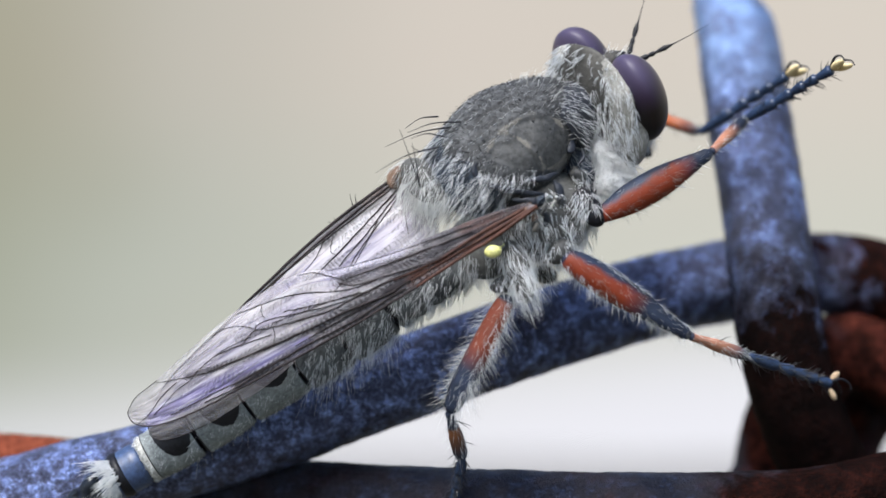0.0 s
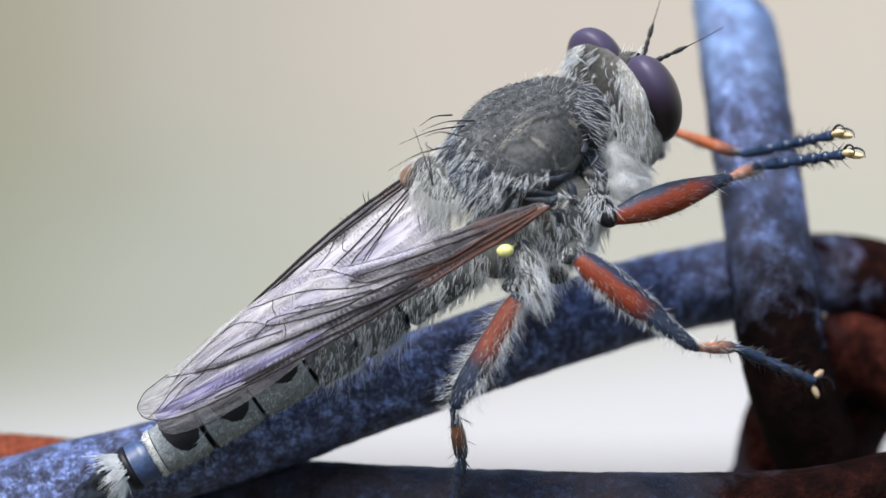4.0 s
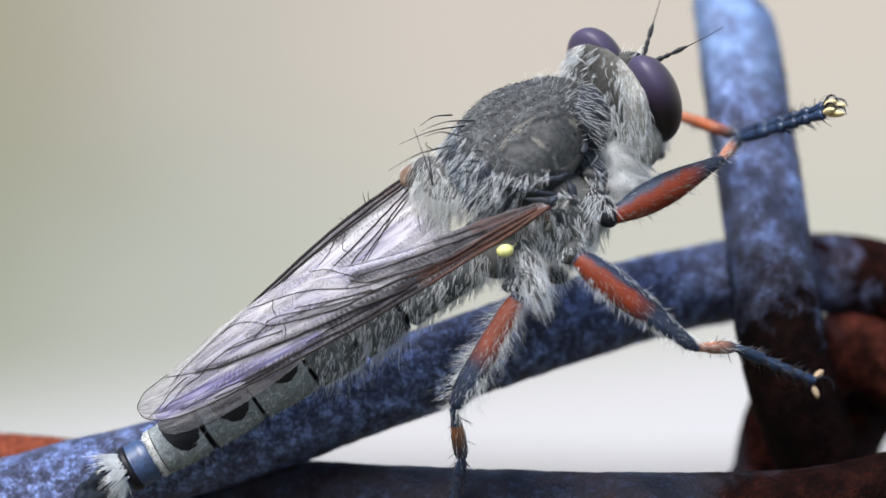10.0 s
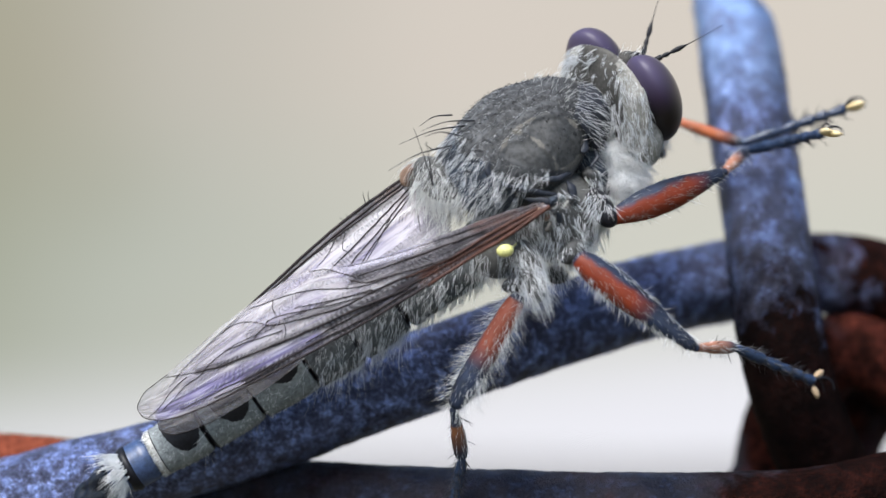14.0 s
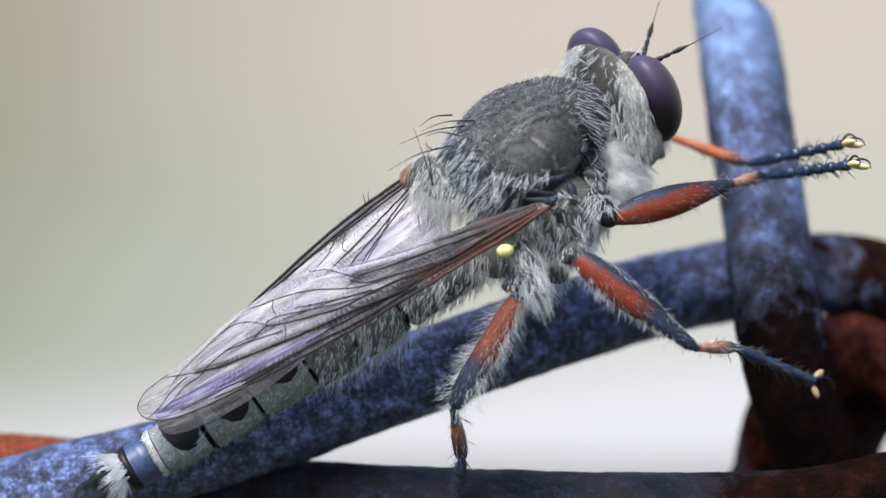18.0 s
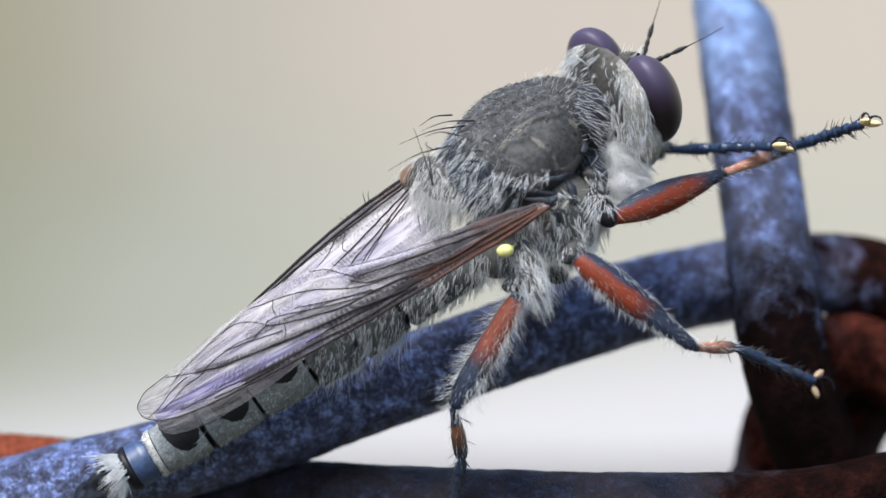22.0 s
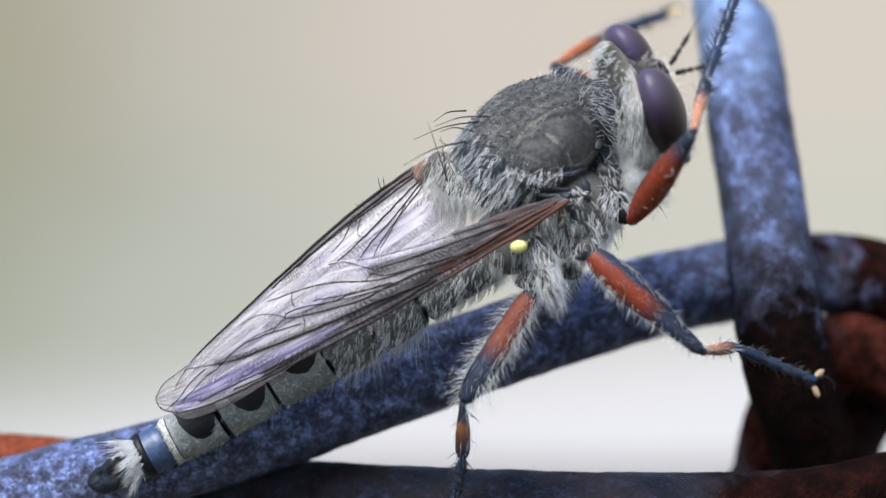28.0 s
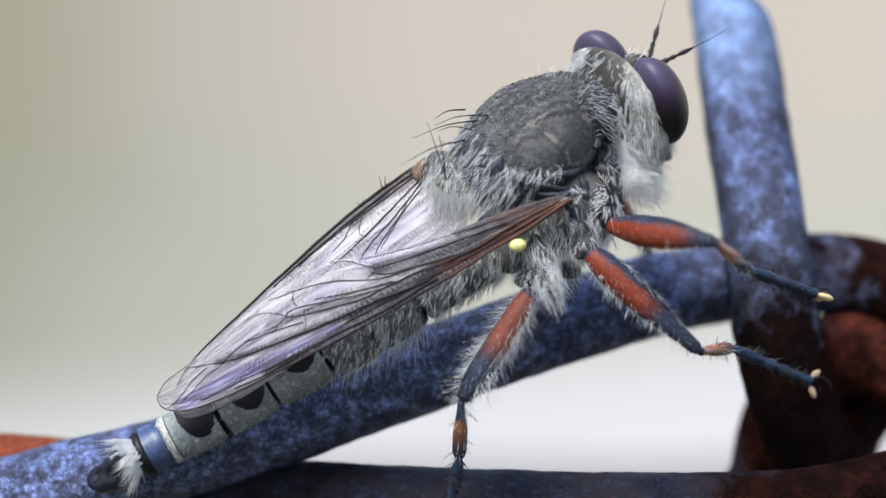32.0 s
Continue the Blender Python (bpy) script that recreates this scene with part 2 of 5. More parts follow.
def eye_material():
    """Compound eye: dark glossy brown, violet sky sheen painted in towards the top, tiny facets."""
    m, n, l, b = material("compound eye", 0.48, spec=0.42)
    tc = n.new("ShaderNodeTexCoord")
    sep = n.new("ShaderNodeSeparateXYZ")
    l.new(tc.outputs["Object"], sep.inputs[0])
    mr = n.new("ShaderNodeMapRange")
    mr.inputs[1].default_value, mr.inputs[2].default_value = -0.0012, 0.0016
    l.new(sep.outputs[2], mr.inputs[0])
    # violet of the reflected sky, painted into the base colour and stronger upwards
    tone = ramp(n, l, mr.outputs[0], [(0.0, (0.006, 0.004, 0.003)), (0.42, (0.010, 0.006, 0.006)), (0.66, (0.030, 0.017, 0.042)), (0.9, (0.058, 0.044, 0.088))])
    # tan of the reflected backdrop, painted in towards the front rim
    fr = n.new("ShaderNodeMapRange")
    fr.inputs[1].default_value, fr.inputs[2].default_value = 0.00005, 0.00100
    l.new(sep.outputs[0], fr.inputs[0])
    brown = mixed(n, l, fr.outputs[0], tone.outputs[0], (0.060, 0.046, 0.034))
    l.new(brown, b.inputs["Base Color"])
    vo = n.new("ShaderNodeTexVoronoi")
    vo.inputs["Scale"].default_value = 16000
    l.new(tc.outputs["Object"], vo.inputs["Vector"])
    bump(n, l, b, vo.outputs[0], 0.15, 0.00001)
    b.inputs["Sheen Weight"].default_value = 0.5
    b.inputs["Sheen Roughness"].default_value = 0.3
    b.inputs["Sheen Tint"].default_value = (0.5, 0.42, 0.33, 1)
    return m


EYE_SKIN = eye_material()


def membrane_material():
    """Clear wing membrane: pale lilac gloss and violet sky sheen painted in, smoky streaks, rust-brown root, fine
    ripples in patches. Along the wing u, across it v.
    """
    m, n, l, b = material("wing membrane", 0.42, spec=0.32)
    tc = n.new("ShaderNodeTexCoord")
    sep = n.new("ShaderNodeSeparateXYZ")
    l.new(tc.outputs["UV"], sep.inputs[0])

    def pigment_or_sheen(name):
        a = n.new("ShaderNodeAttribute")
        a.attribute_name = name
        return a.outputs["Fac"]

    def times(a, c):
        k = n.new("ShaderNodeMath")
        k.operation = "MULTIPLY"
        l.new(a, k.inputs[0])
        if isinstance(c, float):
            k.inputs[1].default_value = c
        else:
            l.new(c, k.inputs[1])
        return k.outputs[0]
    streak = noise_node(n, l, 1.0, 5, 0.6, "UV", (7.0, 16.0, 1.0))
    pale = ramp(n, l, streak.outputs[0], [(0.32, (0.27, 0.245, 0.36)), (0.47, (0.51, 0.465, 0.485)), (0.64, (0.66, 0.64, 0.67))])
    grain = noise_node(n, l, 2600, 3)
    smoky = ramp(n, l, grain.outputs[0], [(0.3, (0.020, 0.018, 0.024)), (0.7, (0.075, 0.064, 0.070))])
    rusty = ramp(n, l, grain.outputs[0], [(0.3, (0.040, 0.015, 0.011)), (0.7, (0.135, 0.046, 0.028))])
    # violet bands: the sky's reflection on the glossy membrane, painted as colour
    lilac = ramp(n, l, streak.outputs[0], [(0.36, (0.10, 0.085, 0.20)), (0.5, (0.22, 0.19, 0.40)), (0.62, (0.50, 0.47, 0.66))])
    c = mixed(n, l, times(pigment_or_sheen("violet"), 0.9), pale.outputs[0], lilac.outputs[0])
    c = mixed(n, l, pigment_or_sheen("smoke"), c, smoky.outputs[0])
    c = mixed(n, l, pigment_or_sheen("rust"), c, rusty.outputs[0])
    mp = n.new("ShaderNodeMapping")
    mp.inputs["Scale"].default_value = (1.0, 0.16, 1.0)
    mp.inputs["Rotation"].default_value = (0, 0, 0.05)
    l.new(tc.outputs["UV"], mp.inputs[0])
    wave = n.new("ShaderNodeTexWave")
    wave.inputs["Scale"].default_value = 38
    wave.inputs["Distortion"].default_value = 9
    wave.inputs["Detail"].default_value = 2
    l.new(mp.outputs[0], wave.inputs["Vector"])
    patch = ramp(n, l, noise_node(n, l, 1.0, 3, 0.6, "UV", (8.0, 14.0, 1.0)).outputs[0], [(0.45, (0, 0, 0)), (0.62, (1, 1, 1))])
    rip = times(wave.outputs[0], patch.outputs[0])
    bump(n, l, b, rip, 1.0, 0.00009)
    c = mixed(n, l, times(rip, 0.20), c, (0.90, 0.89, 0.95))
    l.new(c, b.inputs["Base Color"])
    thick = ramp(n, l, streak.outputs[0], [(0.3, (0.74,) * 3), (0.7, (0.56,) * 3)])
    fade = ramp(n, l, sep.outputs[0], [(0.35, (1, 1, 1)), (1.0, (0.52, 0.52, 0.52))])
    edge = ramp(n, l, sep.outputs[1], [(0.5, (1, 1, 1)), (1.0, (0.55, 0.55, 0.55))])
    body = times(times(thick.outputs[0], fade.outputs[0]), edge.outputs[0])
    most = n.new("ShaderNodeMath")
    most.operation = "MAXIMUM"
    l.new(times(pigment_or_sheen("smoke"), 0.93), most.inputs[0])
    l.new(body, most.inputs[1])
    more = n.new("ShaderNodeMath")
    more.operation = "MAXIMUM"
    l.new(most.outputs[0], more.inputs[0])
    l.new(times(pigment_or_sheen("violet"), 0.8), more.inputs[1])
    top = n.new("ShaderNodeMath")
    top.operation = "MAXIMUM"
    l.new(more.outputs[0], top.inputs[0])
    l.new(pigment_or_sheen("rust"), top.inputs[1])
    l.new(top.outputs[0], b.inputs["Alpha"])
    return m


MEMBRANE = membrane_material()


# ---- shapes ----
rng = np.random.default_rng(7)


def unit(a):
    a = np.asarray(a, float)
    return a / max(1e-12, np.linalg.norm(a))


def spline(pts, n):
    """n places on a smooth curve through pts (any number of columns)."""
    p = np.array([tuple(q) for q in pts], float)
    p = np.vstack([2 * p[0] - p[1], p, 2 * p[-1] - p[-2]])
    out = []
    for x in np.linspace(0, len(p) - 3, n):
        i = min(int(x), len(p) - 4)
        t = x - i
        a, b, c, d = p[i:i + 4]
        out.append(0.5 * (2 * b + (c - a) * t + (2 * a - 5 * b + 4 * c - d) * t ** 2 + (3 * b - a - 3 * c + d) * t ** 3))
    return np.array(out)


def tube(path, radii, seg=14, flat=1.0, up=(0, 0, 1)):
    """A closed tube along path; flat: its second radius over the first (which lies along up)."""
    path = np.array(path, float)
    radii = np.broadcast_to(np.asarray(radii, float), (len(path),))
    verts, faces = [], []
    side = None
    for i, p in enumerate(path):
        t = unit(path[min(i + 1, len(path) - 1)] - path[max(i - 1, 0)])
        ref = np.asarray(up, float) if side is None else np.cross(side, t)
        if abs(np.dot(unit(ref), t)) > 0.98:
            ref = np.array((1.0, 0.2, 0.1))
        side = unit(np.cross(t, ref))
        top = np.cross(side, t)
        for k in range(seg):
            a = 2 * math.pi * k / seg
            verts.append(p + radii[i] * (math.cos(a) * top + flat * math.sin(a) * side))
    n = len(path)
    for i in range(n - 1):
        for k in range(seg):
            k2 = (k + 1) % seg
            faces.append((i * seg + k, i * seg + k2, (i + 1) * seg + k2, (i + 1) * seg + k))
    faces.append(tuple(range(seg - 1, -1, -1)))
    faces.append(tuple((n - 1) * seg + k for k in range(seg)))
    return np.array(verts), faces


def ellipsoid(centre, axes, radii, seg=40, rings=26, lump=0.0, scale=1.0, shape=None):
    """axes: three unit vectors; lump: noise relief in metres."""
    ax = np.array([unit(a) for a in axes])
    verts, faces = [], []
    for i in range(rings + 1):
        th = math.pi * i / rings
        for k in range(seg):
            ph = 2 * math.pi * k / seg
            q = np.array((math.cos(th), math.sin(th) * math.cos(ph), math.sin(th) * math.sin(ph)))
            if shape:
                q = q * shape(q)
            r = np.array(radii) * q
            p = np.array(centre) + r @ ax
            if lump:
                p = p + unit(q @ ax) * lump * noise.noise(Vector(p * scale))
            verts.append(p)
    for i in range(rings):
        for k in range(seg):
            k2 = (k + 1) % seg
            faces.append((i * seg + k, (i + 1) * seg + k, (i + 1) * seg + k2, i * seg + k2))
    return np.array(verts), faces


def joined(*geos):
    verts, faces, o = [], [], 0
    for v, f in geos:
        verts.append(np.asarray(v))
        faces += [tuple(i + o for i in q) for q in f]
        o += len(v)
    return np.vstack(verts), faces


def strands(roots, ways, lengths, widths, bends):
    """Tapered three-sided hairs: root, direction, length, width, and a vector that bends the outer half."""
    roots, ways, bends = (np.asarray(a, float) for a in (roots, ways, bends))
    n = len(roots)
    lengths = np.broadcast_to(np.asarray(lengths, float), (n,))[:, None]
    widths = np.broadcast_to(np.asarray(widths, float), (n,))[:, None]
    ways = ways / np.maximum(1e-9, np.linalg.norm(ways, axis=1))[:, None]
    ref = np.where(np.abs(ways[:, 2:3]) < 0.9, np.array((0, 0, 1.0)), np.array((1.0, 0, 0)))
    s = np.cross(ways, ref)
    s /= np.maximum(1e-9, np.linalg.norm(s, axis=1))[:, None]
    w = np.cross(s, ways)
    levels = []
    for f, thick in ((0.0, 1.0), (0.4, 0.8), (0.75, 0.5)):
        mid = roots + ways * lengths * f + bends * lengths * f * f
        for a in (0.3, 2.4, 4.5):
            levels.append(mid + widths * thick * (math.cos(a) * s + math.sin(a) * w))
    tip = roots + ways * lengths + bends * lengths
    verts = np.concatenate([np.stack(levels, 1), tip[:, None]], 1).reshape(-1, 3)
    base = []
    for j in range(2):
        for k in range(3):
            k2 = (k + 1) % 3
            base.append((3 * j + k, 3 * j + k2, 3 * j + 3 + k2, 3 * j + 3 + k))
    for k in range(3):
        base.append((6 + k, 6 + (k + 1) % 3, 9))
    faces = [tuple(10 * i + q for q in f) for i in range(n) for f in base]
    return verts, faces


def scatter(geo, n, keep=None):
    """n random places and outward normals on a shape (quads and triangles)."""
    v, f = geo
    tri = []
    for q in f:
        if len(q) <= 4:
            tri.append((q[0], q[1], q[2]))
            if len(q) == 4:
                tri.append((q[0], q[2], q[3]))
    tri = np.array(tri)
    a, b, c = v[tri[:, 0]], v[tri[:, 1]], v[tri[:, 2]]
    nor = np.cross(b - a, c - a)
    area = np.linalg.norm(nor, axis=1)
    pick = rng.choice(len(tri), n * 4 if keep else n, p=area / area.sum())
    x, y = rng.random(len(pick)), rng.random(len(pick))
    flip = x + y > 1
    x[flip], y[flip] = 1 - x[flip], 1 - y[flip]
    pos = a[pick] + (b - a)[pick] * x[:, None] + (c - a)[pick] * y[:, None]
    nn = nor[pick] / np.maximum(1e-15, area[pick])[:, None]
    out = pos - v.mean(0)
    nn = np.where((nn * out).sum(1)[:, None] < 0, -nn, nn)
    if keep:
        ok = np.array([keep(p, q) for p, q in zip(pos, nn)], bool)
        pos, nn = pos[ok][:n], nn[ok][:n]
    return pos, nn


def fur(geo, n, length, width, lay, stand=0.5, curl=0.3, keep=None, jitter=0.35):
    """Hair on a shape: lay is the way it is combed (a vector or a function of the place), stand how far it stands off."""
    pos, nor = scatter(geo, n, keep)
    lays = np.array([lay(p) for p in pos]) if callable(lay) else np.tile(np.asarray(lay, float), (len(pos), 1))
    lays = lays / np.maximum(1e-9, np.linalg.norm(lays, axis=1))[:, None]
    ways = nor * stand + lays * (1 - stand) + rng.normal(0, jitter, pos.shape) * 0.5
    ls = length * rng.uniform(0.5, 1.3, len(pos))
    return strands(pos - nor * width, ways, ls, width * rng.uniform(0.7, 1.3, len(pos)), lays * curl + rng.normal(0, 0.22, pos.shape))


def locks(geo, n, per, length, width, lay, stand=0.3, curl=0.3, wave=0.10, spread=0.10, keep=None, jitter=0.25):
    """Wavy hair in locks: per hairs share a way and close up towards their tips. Spread in mm."""
    pos, nor = scatter(geo, n, keep)
    n = len(pos)
    lays = np.array([lay(p) for p in pos]) if callable(lay) else np.tile(np.asarray(lay, float), (n, 1))
    lays = lays / np.maximum(1e-9, np.linalg.norm(lays, axis=1))[:, None]
    way = nor * stand + lays * (1 - stand) + rng.normal(0, jitter, pos.shape)
    way /= np.linalg.norm(way, axis=1)[:, None]
    side = np.cross(way, nor) + 1e-6
    side /= np.linalg.norm(side, axis=1)[:, None]
    phase, sway = rng.uniform(0, 6.28, n), rng.uniform(-1, 1, n) * wave
    long = length * rng.uniform(0.6, 1.25, n)
    rep = lambda a: np.repeat(a, per, axis=0)
    pos, nor, lays, way, side, phase, sway, long = (rep(a) for a in (pos, nor, lays, way, side, phase, sway, long))
    m = len(pos)
    off = rng.normal(0, spread * 0.001, (m, 3))
    off -= nor * (off * nor).sum(1)[:, None]
    long = (long * rng.uniform(0.75, 1.1, m))[:, None]
    thick = (width * rng.uniform(0.6, 1.25, m))[:, None]
    up = np.cross(side, way)
    levels = []
    fs = (0.0, 0.18, 0.36, 0.54, 0.72, 0.88, 1.0)
    for f in fs:
        mid = pos - nor * 0.00002 + off * (1 - 0.3 * f) + long * (way * f + lays * curl * f * f - nor * 0.25 * f ** 2.2 * (stand > 0.2) + side * (sway * np.sin(phase + 5.5 * f) * f ** 0.7)[:, None])
        for a in (0.3, 2.4, 4.5):
            levels.append(mid + thick * max(0.12, 1 - f ** 2.2) * (math.cos(a) * side + math.sin(a) * up))
    k = 3 * len(fs)
    verts = np.stack(levels, 1).reshape(-1, 3)
    base = [(3 * j + q, 3 * j + (q + 1) % 3, 3 * j + 3 + (q + 1) % 3, 3 * j + 3 + q) for j in range(len(fs) - 1) for q in range(3)]
    faces = [tuple(k * i + q for q in f) for i in range(m) for f in base]
    return verts, faces


def part(name, geo, mats, parent=None, label="", pick=None, smooth=True, origin=None):
    """ONE mesh object under a thing or a part; pick gives a face's material by its middle."""
    v, f = geo
    v = np.asarray(v)
    if origin is not None:
        v = v - np.asarray(origin)
    me = bpy.data.meshes.new(name)
    me.from_pydata(v.tolist(), [], f)
    mats = mats if isinstance(mats, (list, tuple)) else [mats]
    for m in mats:
        me.materials.append(m)
    if pick:
        me.polygons.foreach_set("material_index", [pick(v[list(q)].mean(0)) for q in f])
    me.polygons.foreach_set("use_smooth", [smooth] * len(me.polygons))
    me.update()
    ob = new(name, me)
    if origin is not None:
        ob.location = origin
    if parent is not None:
        ob.parent = parent
    if label:
        tagged(ob, label)
    return ob


# ---- ground and distance ----
def ground_and_backdrop():
    m, n, l, b = material("dry grassy ground", 0.95, spec=0.1)
    big = noise_node(n, l, 0.6, 5)
    fine = noise_node(n, l, 14.0, 5)
    c1 = ramp(n, l, big.outputs[0], [(0.35, (0.050, 0.050, 0.034)), (0.65, (0.11, 0.10, 0.078))])
    c2 = ramp(n, l, fine.outputs[0], [(0.3, (0.036, 0.037, 0.024)), (0.7, (0.12, 0.112, 0.085))])
    l.new(mixed(n, l, 0.4, c1.outputs[0], c2.outputs[0]), b.inputs["Base Color"])
    bump(n, l, b, fine.outputs[0], 0.8, 0.03)
    xs = np.concatenate([np.linspace(-600, -30, 12), np.linspace(-25, 25, 40), np.linspace(30, 600, 12)])
    verts, faces = [], []
    for y in xs:
        for x in xs:
            verts.append((x, y, 0.04 * noise.noise(Vector((x * 0.3, y * 0.3, 0))) - 0.04))
    w = len(xs)
    for j in range(w - 1):
        for i in range(w - 1):
            faces.append((j * w + i, j * w + i + 1, (j + 1) * w + i + 1, (j + 1) * w + i))
    g = part("ground", (np.array(verts), faces), m)
    tagged(g, "dry grassy ground below the fence wire", "ground", kind="structure")

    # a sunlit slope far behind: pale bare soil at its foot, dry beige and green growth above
    m = bpy.data.materials.new("distant slope, sunlight as glow")
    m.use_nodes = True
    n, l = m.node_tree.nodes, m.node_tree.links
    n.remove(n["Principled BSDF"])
    # the slope glows by itself: emission stands in for sunlight on it
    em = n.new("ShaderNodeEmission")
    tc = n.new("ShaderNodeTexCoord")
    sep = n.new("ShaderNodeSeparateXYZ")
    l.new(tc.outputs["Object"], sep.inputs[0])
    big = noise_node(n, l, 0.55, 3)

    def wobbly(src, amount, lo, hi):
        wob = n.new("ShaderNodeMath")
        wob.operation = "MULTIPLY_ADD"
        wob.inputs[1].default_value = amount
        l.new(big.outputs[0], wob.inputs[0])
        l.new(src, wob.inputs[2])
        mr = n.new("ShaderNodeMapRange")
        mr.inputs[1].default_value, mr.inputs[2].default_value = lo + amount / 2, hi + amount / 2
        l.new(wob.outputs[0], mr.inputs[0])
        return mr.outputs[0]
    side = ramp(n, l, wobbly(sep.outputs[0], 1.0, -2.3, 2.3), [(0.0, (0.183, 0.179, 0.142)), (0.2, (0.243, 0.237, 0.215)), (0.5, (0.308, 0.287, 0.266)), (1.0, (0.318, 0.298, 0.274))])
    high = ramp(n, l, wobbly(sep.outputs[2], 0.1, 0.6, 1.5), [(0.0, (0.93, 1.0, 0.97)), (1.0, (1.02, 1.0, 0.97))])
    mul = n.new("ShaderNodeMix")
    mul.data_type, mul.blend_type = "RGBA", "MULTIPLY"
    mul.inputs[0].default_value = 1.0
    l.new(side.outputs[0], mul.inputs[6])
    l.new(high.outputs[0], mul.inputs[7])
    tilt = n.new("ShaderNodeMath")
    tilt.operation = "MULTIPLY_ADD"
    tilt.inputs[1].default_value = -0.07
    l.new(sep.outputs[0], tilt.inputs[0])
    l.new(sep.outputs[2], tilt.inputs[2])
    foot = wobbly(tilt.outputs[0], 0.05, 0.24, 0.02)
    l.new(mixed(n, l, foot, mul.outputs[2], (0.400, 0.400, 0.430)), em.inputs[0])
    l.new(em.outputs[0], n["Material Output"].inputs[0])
    verts, faces = [], []
    nx = 80
    rise = ((5.8, -0.15), (7.5, -0.05), (9.5, 0.06), (11.5, 0.2), (13, 0.45), (14, 0.9), (14.6, 1.5), (15.2, 2.4), (16, 4.0), (17, 6.0))
    for j, (r0, z) in enumerate(rise):
        for i in range(nx + 1):
            a = radians(-75 + 150 * i / nx)
            r = r0 + 0.25 * noise.noise(Vector((i * 0.6, j * 0.6, 3)))
            verts.append((r * math.sin(a), r * math.cos(a), z))
    for j in range(len(rise) - 1):
        for i in range(nx):
            faces.append((j * (nx + 1) + i, j * (nx + 1) + i + 1, (j + 1) * (nx + 1) + i + 1, (j + 1) * (nx + 1) + i))
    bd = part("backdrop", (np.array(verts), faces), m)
    tagged(bd, "blurred slope of pale soil and dry vegetation, sunlight put in as glow", "backdrop", kind="structure")



# ---- fence wire ----
def wire(pts, radius, mat, label, cut=None):
    """pts: drafting units and depth; radius in mm; cut: slant of a rounded cut end at the first place. A pitted, uneven round wire."""
    path = spline([at(*p) for p in pts], 340)
    far = np.concatenate([[0], np.cumsum(np.linalg.norm(np.diff(path, axis=0), axis=1))])
    rad = np.full(len(path), radius * 0.001)
    if cut:
        rad *= np.sqrt(np.clip(1 - np.maximum(0, 1 - far / 0.0009) ** 2, 0.004, 1))
    v, f = tube(path, rad, 40)
    out = []
    for i, p in enumerate(v):
        c = path[i // 40]
        k = 1 + 0.035 * noise.noise(Vector(p * 420)) + 0.022 * noise.noise(Vector(p * 1500)) + 0.014 * noise.noise(Vector(p * 4200))
        q = c + (p - c) * k
        if cut:
            q[2] -= cut * (q[0] - c[0]) * math.exp(-(far[i // 40] / 0.0022) ** 2)
        out.append(q)
    return part("wire", (np.array(out), f), mat, None, label)


def fence():
    net = new("wire_fence")
    net.location = at(1300, 911, 0.2)
    tagged(net, "old fence of twisted blue-grey and rust-red wire", "fence")
    parts = [
        wire([(-1900, 1010, 3.0), (-900, 1010, 2.6), (-300, 950, 2.5), (-60, 902, 2.4), (150, 850, 2.4), (300, 814, 2.5), (480, 757, 2.7), (700, 676, 3.0),
              (850, 622, 3.2), (1000, 572, 4.3), (1120, 534, 5.6), (1230, 508, 6.9), (1330, 492, 7.8), (1450, 485, 8.0), (1568, 503, 7.6), (1750, 590, 6.8), (2300, 780, 5.6), (3300, 990, 4.6)],
             1.55, WIRE, "dark blue-grey wire, pitted"),
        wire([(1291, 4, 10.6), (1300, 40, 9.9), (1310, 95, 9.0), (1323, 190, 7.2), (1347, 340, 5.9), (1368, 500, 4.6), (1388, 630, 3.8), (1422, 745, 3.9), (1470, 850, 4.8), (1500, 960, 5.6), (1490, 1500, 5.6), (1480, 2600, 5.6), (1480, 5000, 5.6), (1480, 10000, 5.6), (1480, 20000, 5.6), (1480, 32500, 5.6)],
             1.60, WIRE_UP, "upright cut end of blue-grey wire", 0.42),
        wire([(-1900, 760, 6.0), (-700, 790, 5.6), (-200, 828, 5.4), (60, 842, 5.2), (300, 868, 4.6), (560, 888, 3.4), (820, 903, 1.6), (1100, 910, 0.6), (1300, 911, 0.2), (1460, 900, 0.0),
              (1600, 868, 0.6), (1900, 800, 2.0), (2600, 760, 4.0)],
             1.50, WIRE_LOW, "dark wire with red rust below the fly"),
        wire([(1340, 2400, 8.6), (1352, 1000, 8.6), (1362, 880, 8.6), (1385, 760, 8.6), (1425, 675, 8.2), (1500, 622, 7.6), (1585, 655, 7.4), (1690, 780, 7.2), (1900, 1300, 7.2)],
             1.55, WIRE_RED, "rust-red twisted wire"),
        wire([(1900, 700, 11.8), (1700, 690, 11.4), (1570, 690, 11.2), (1500, 760, 11.0), (1490, 900, 10.8), (1520, 1500, 10.8)], 1.55, WIRE_RED, "rust-red twisted wire")]
    for ob in parts:
        ob.parent = net
        ob.location = -net.location


ground_and_backdrop()
fence()


# ---- the fly ----
MM = 0.001
PX = UNIT
FLY0 = at(905, 300, -0.8)


def here(u, v, d=0.0):
    """A place in the fly's own space."""
    return np.array(at(u, v, d) - FLY0)


fly = new("robber_fly")
fly.location = FLY0
tagged(fly, "grey hairy robber fly with red-brown legs and violet eyes", "insect")

FORE = unit((0.79, 0.16, 0.59))           # towards the head
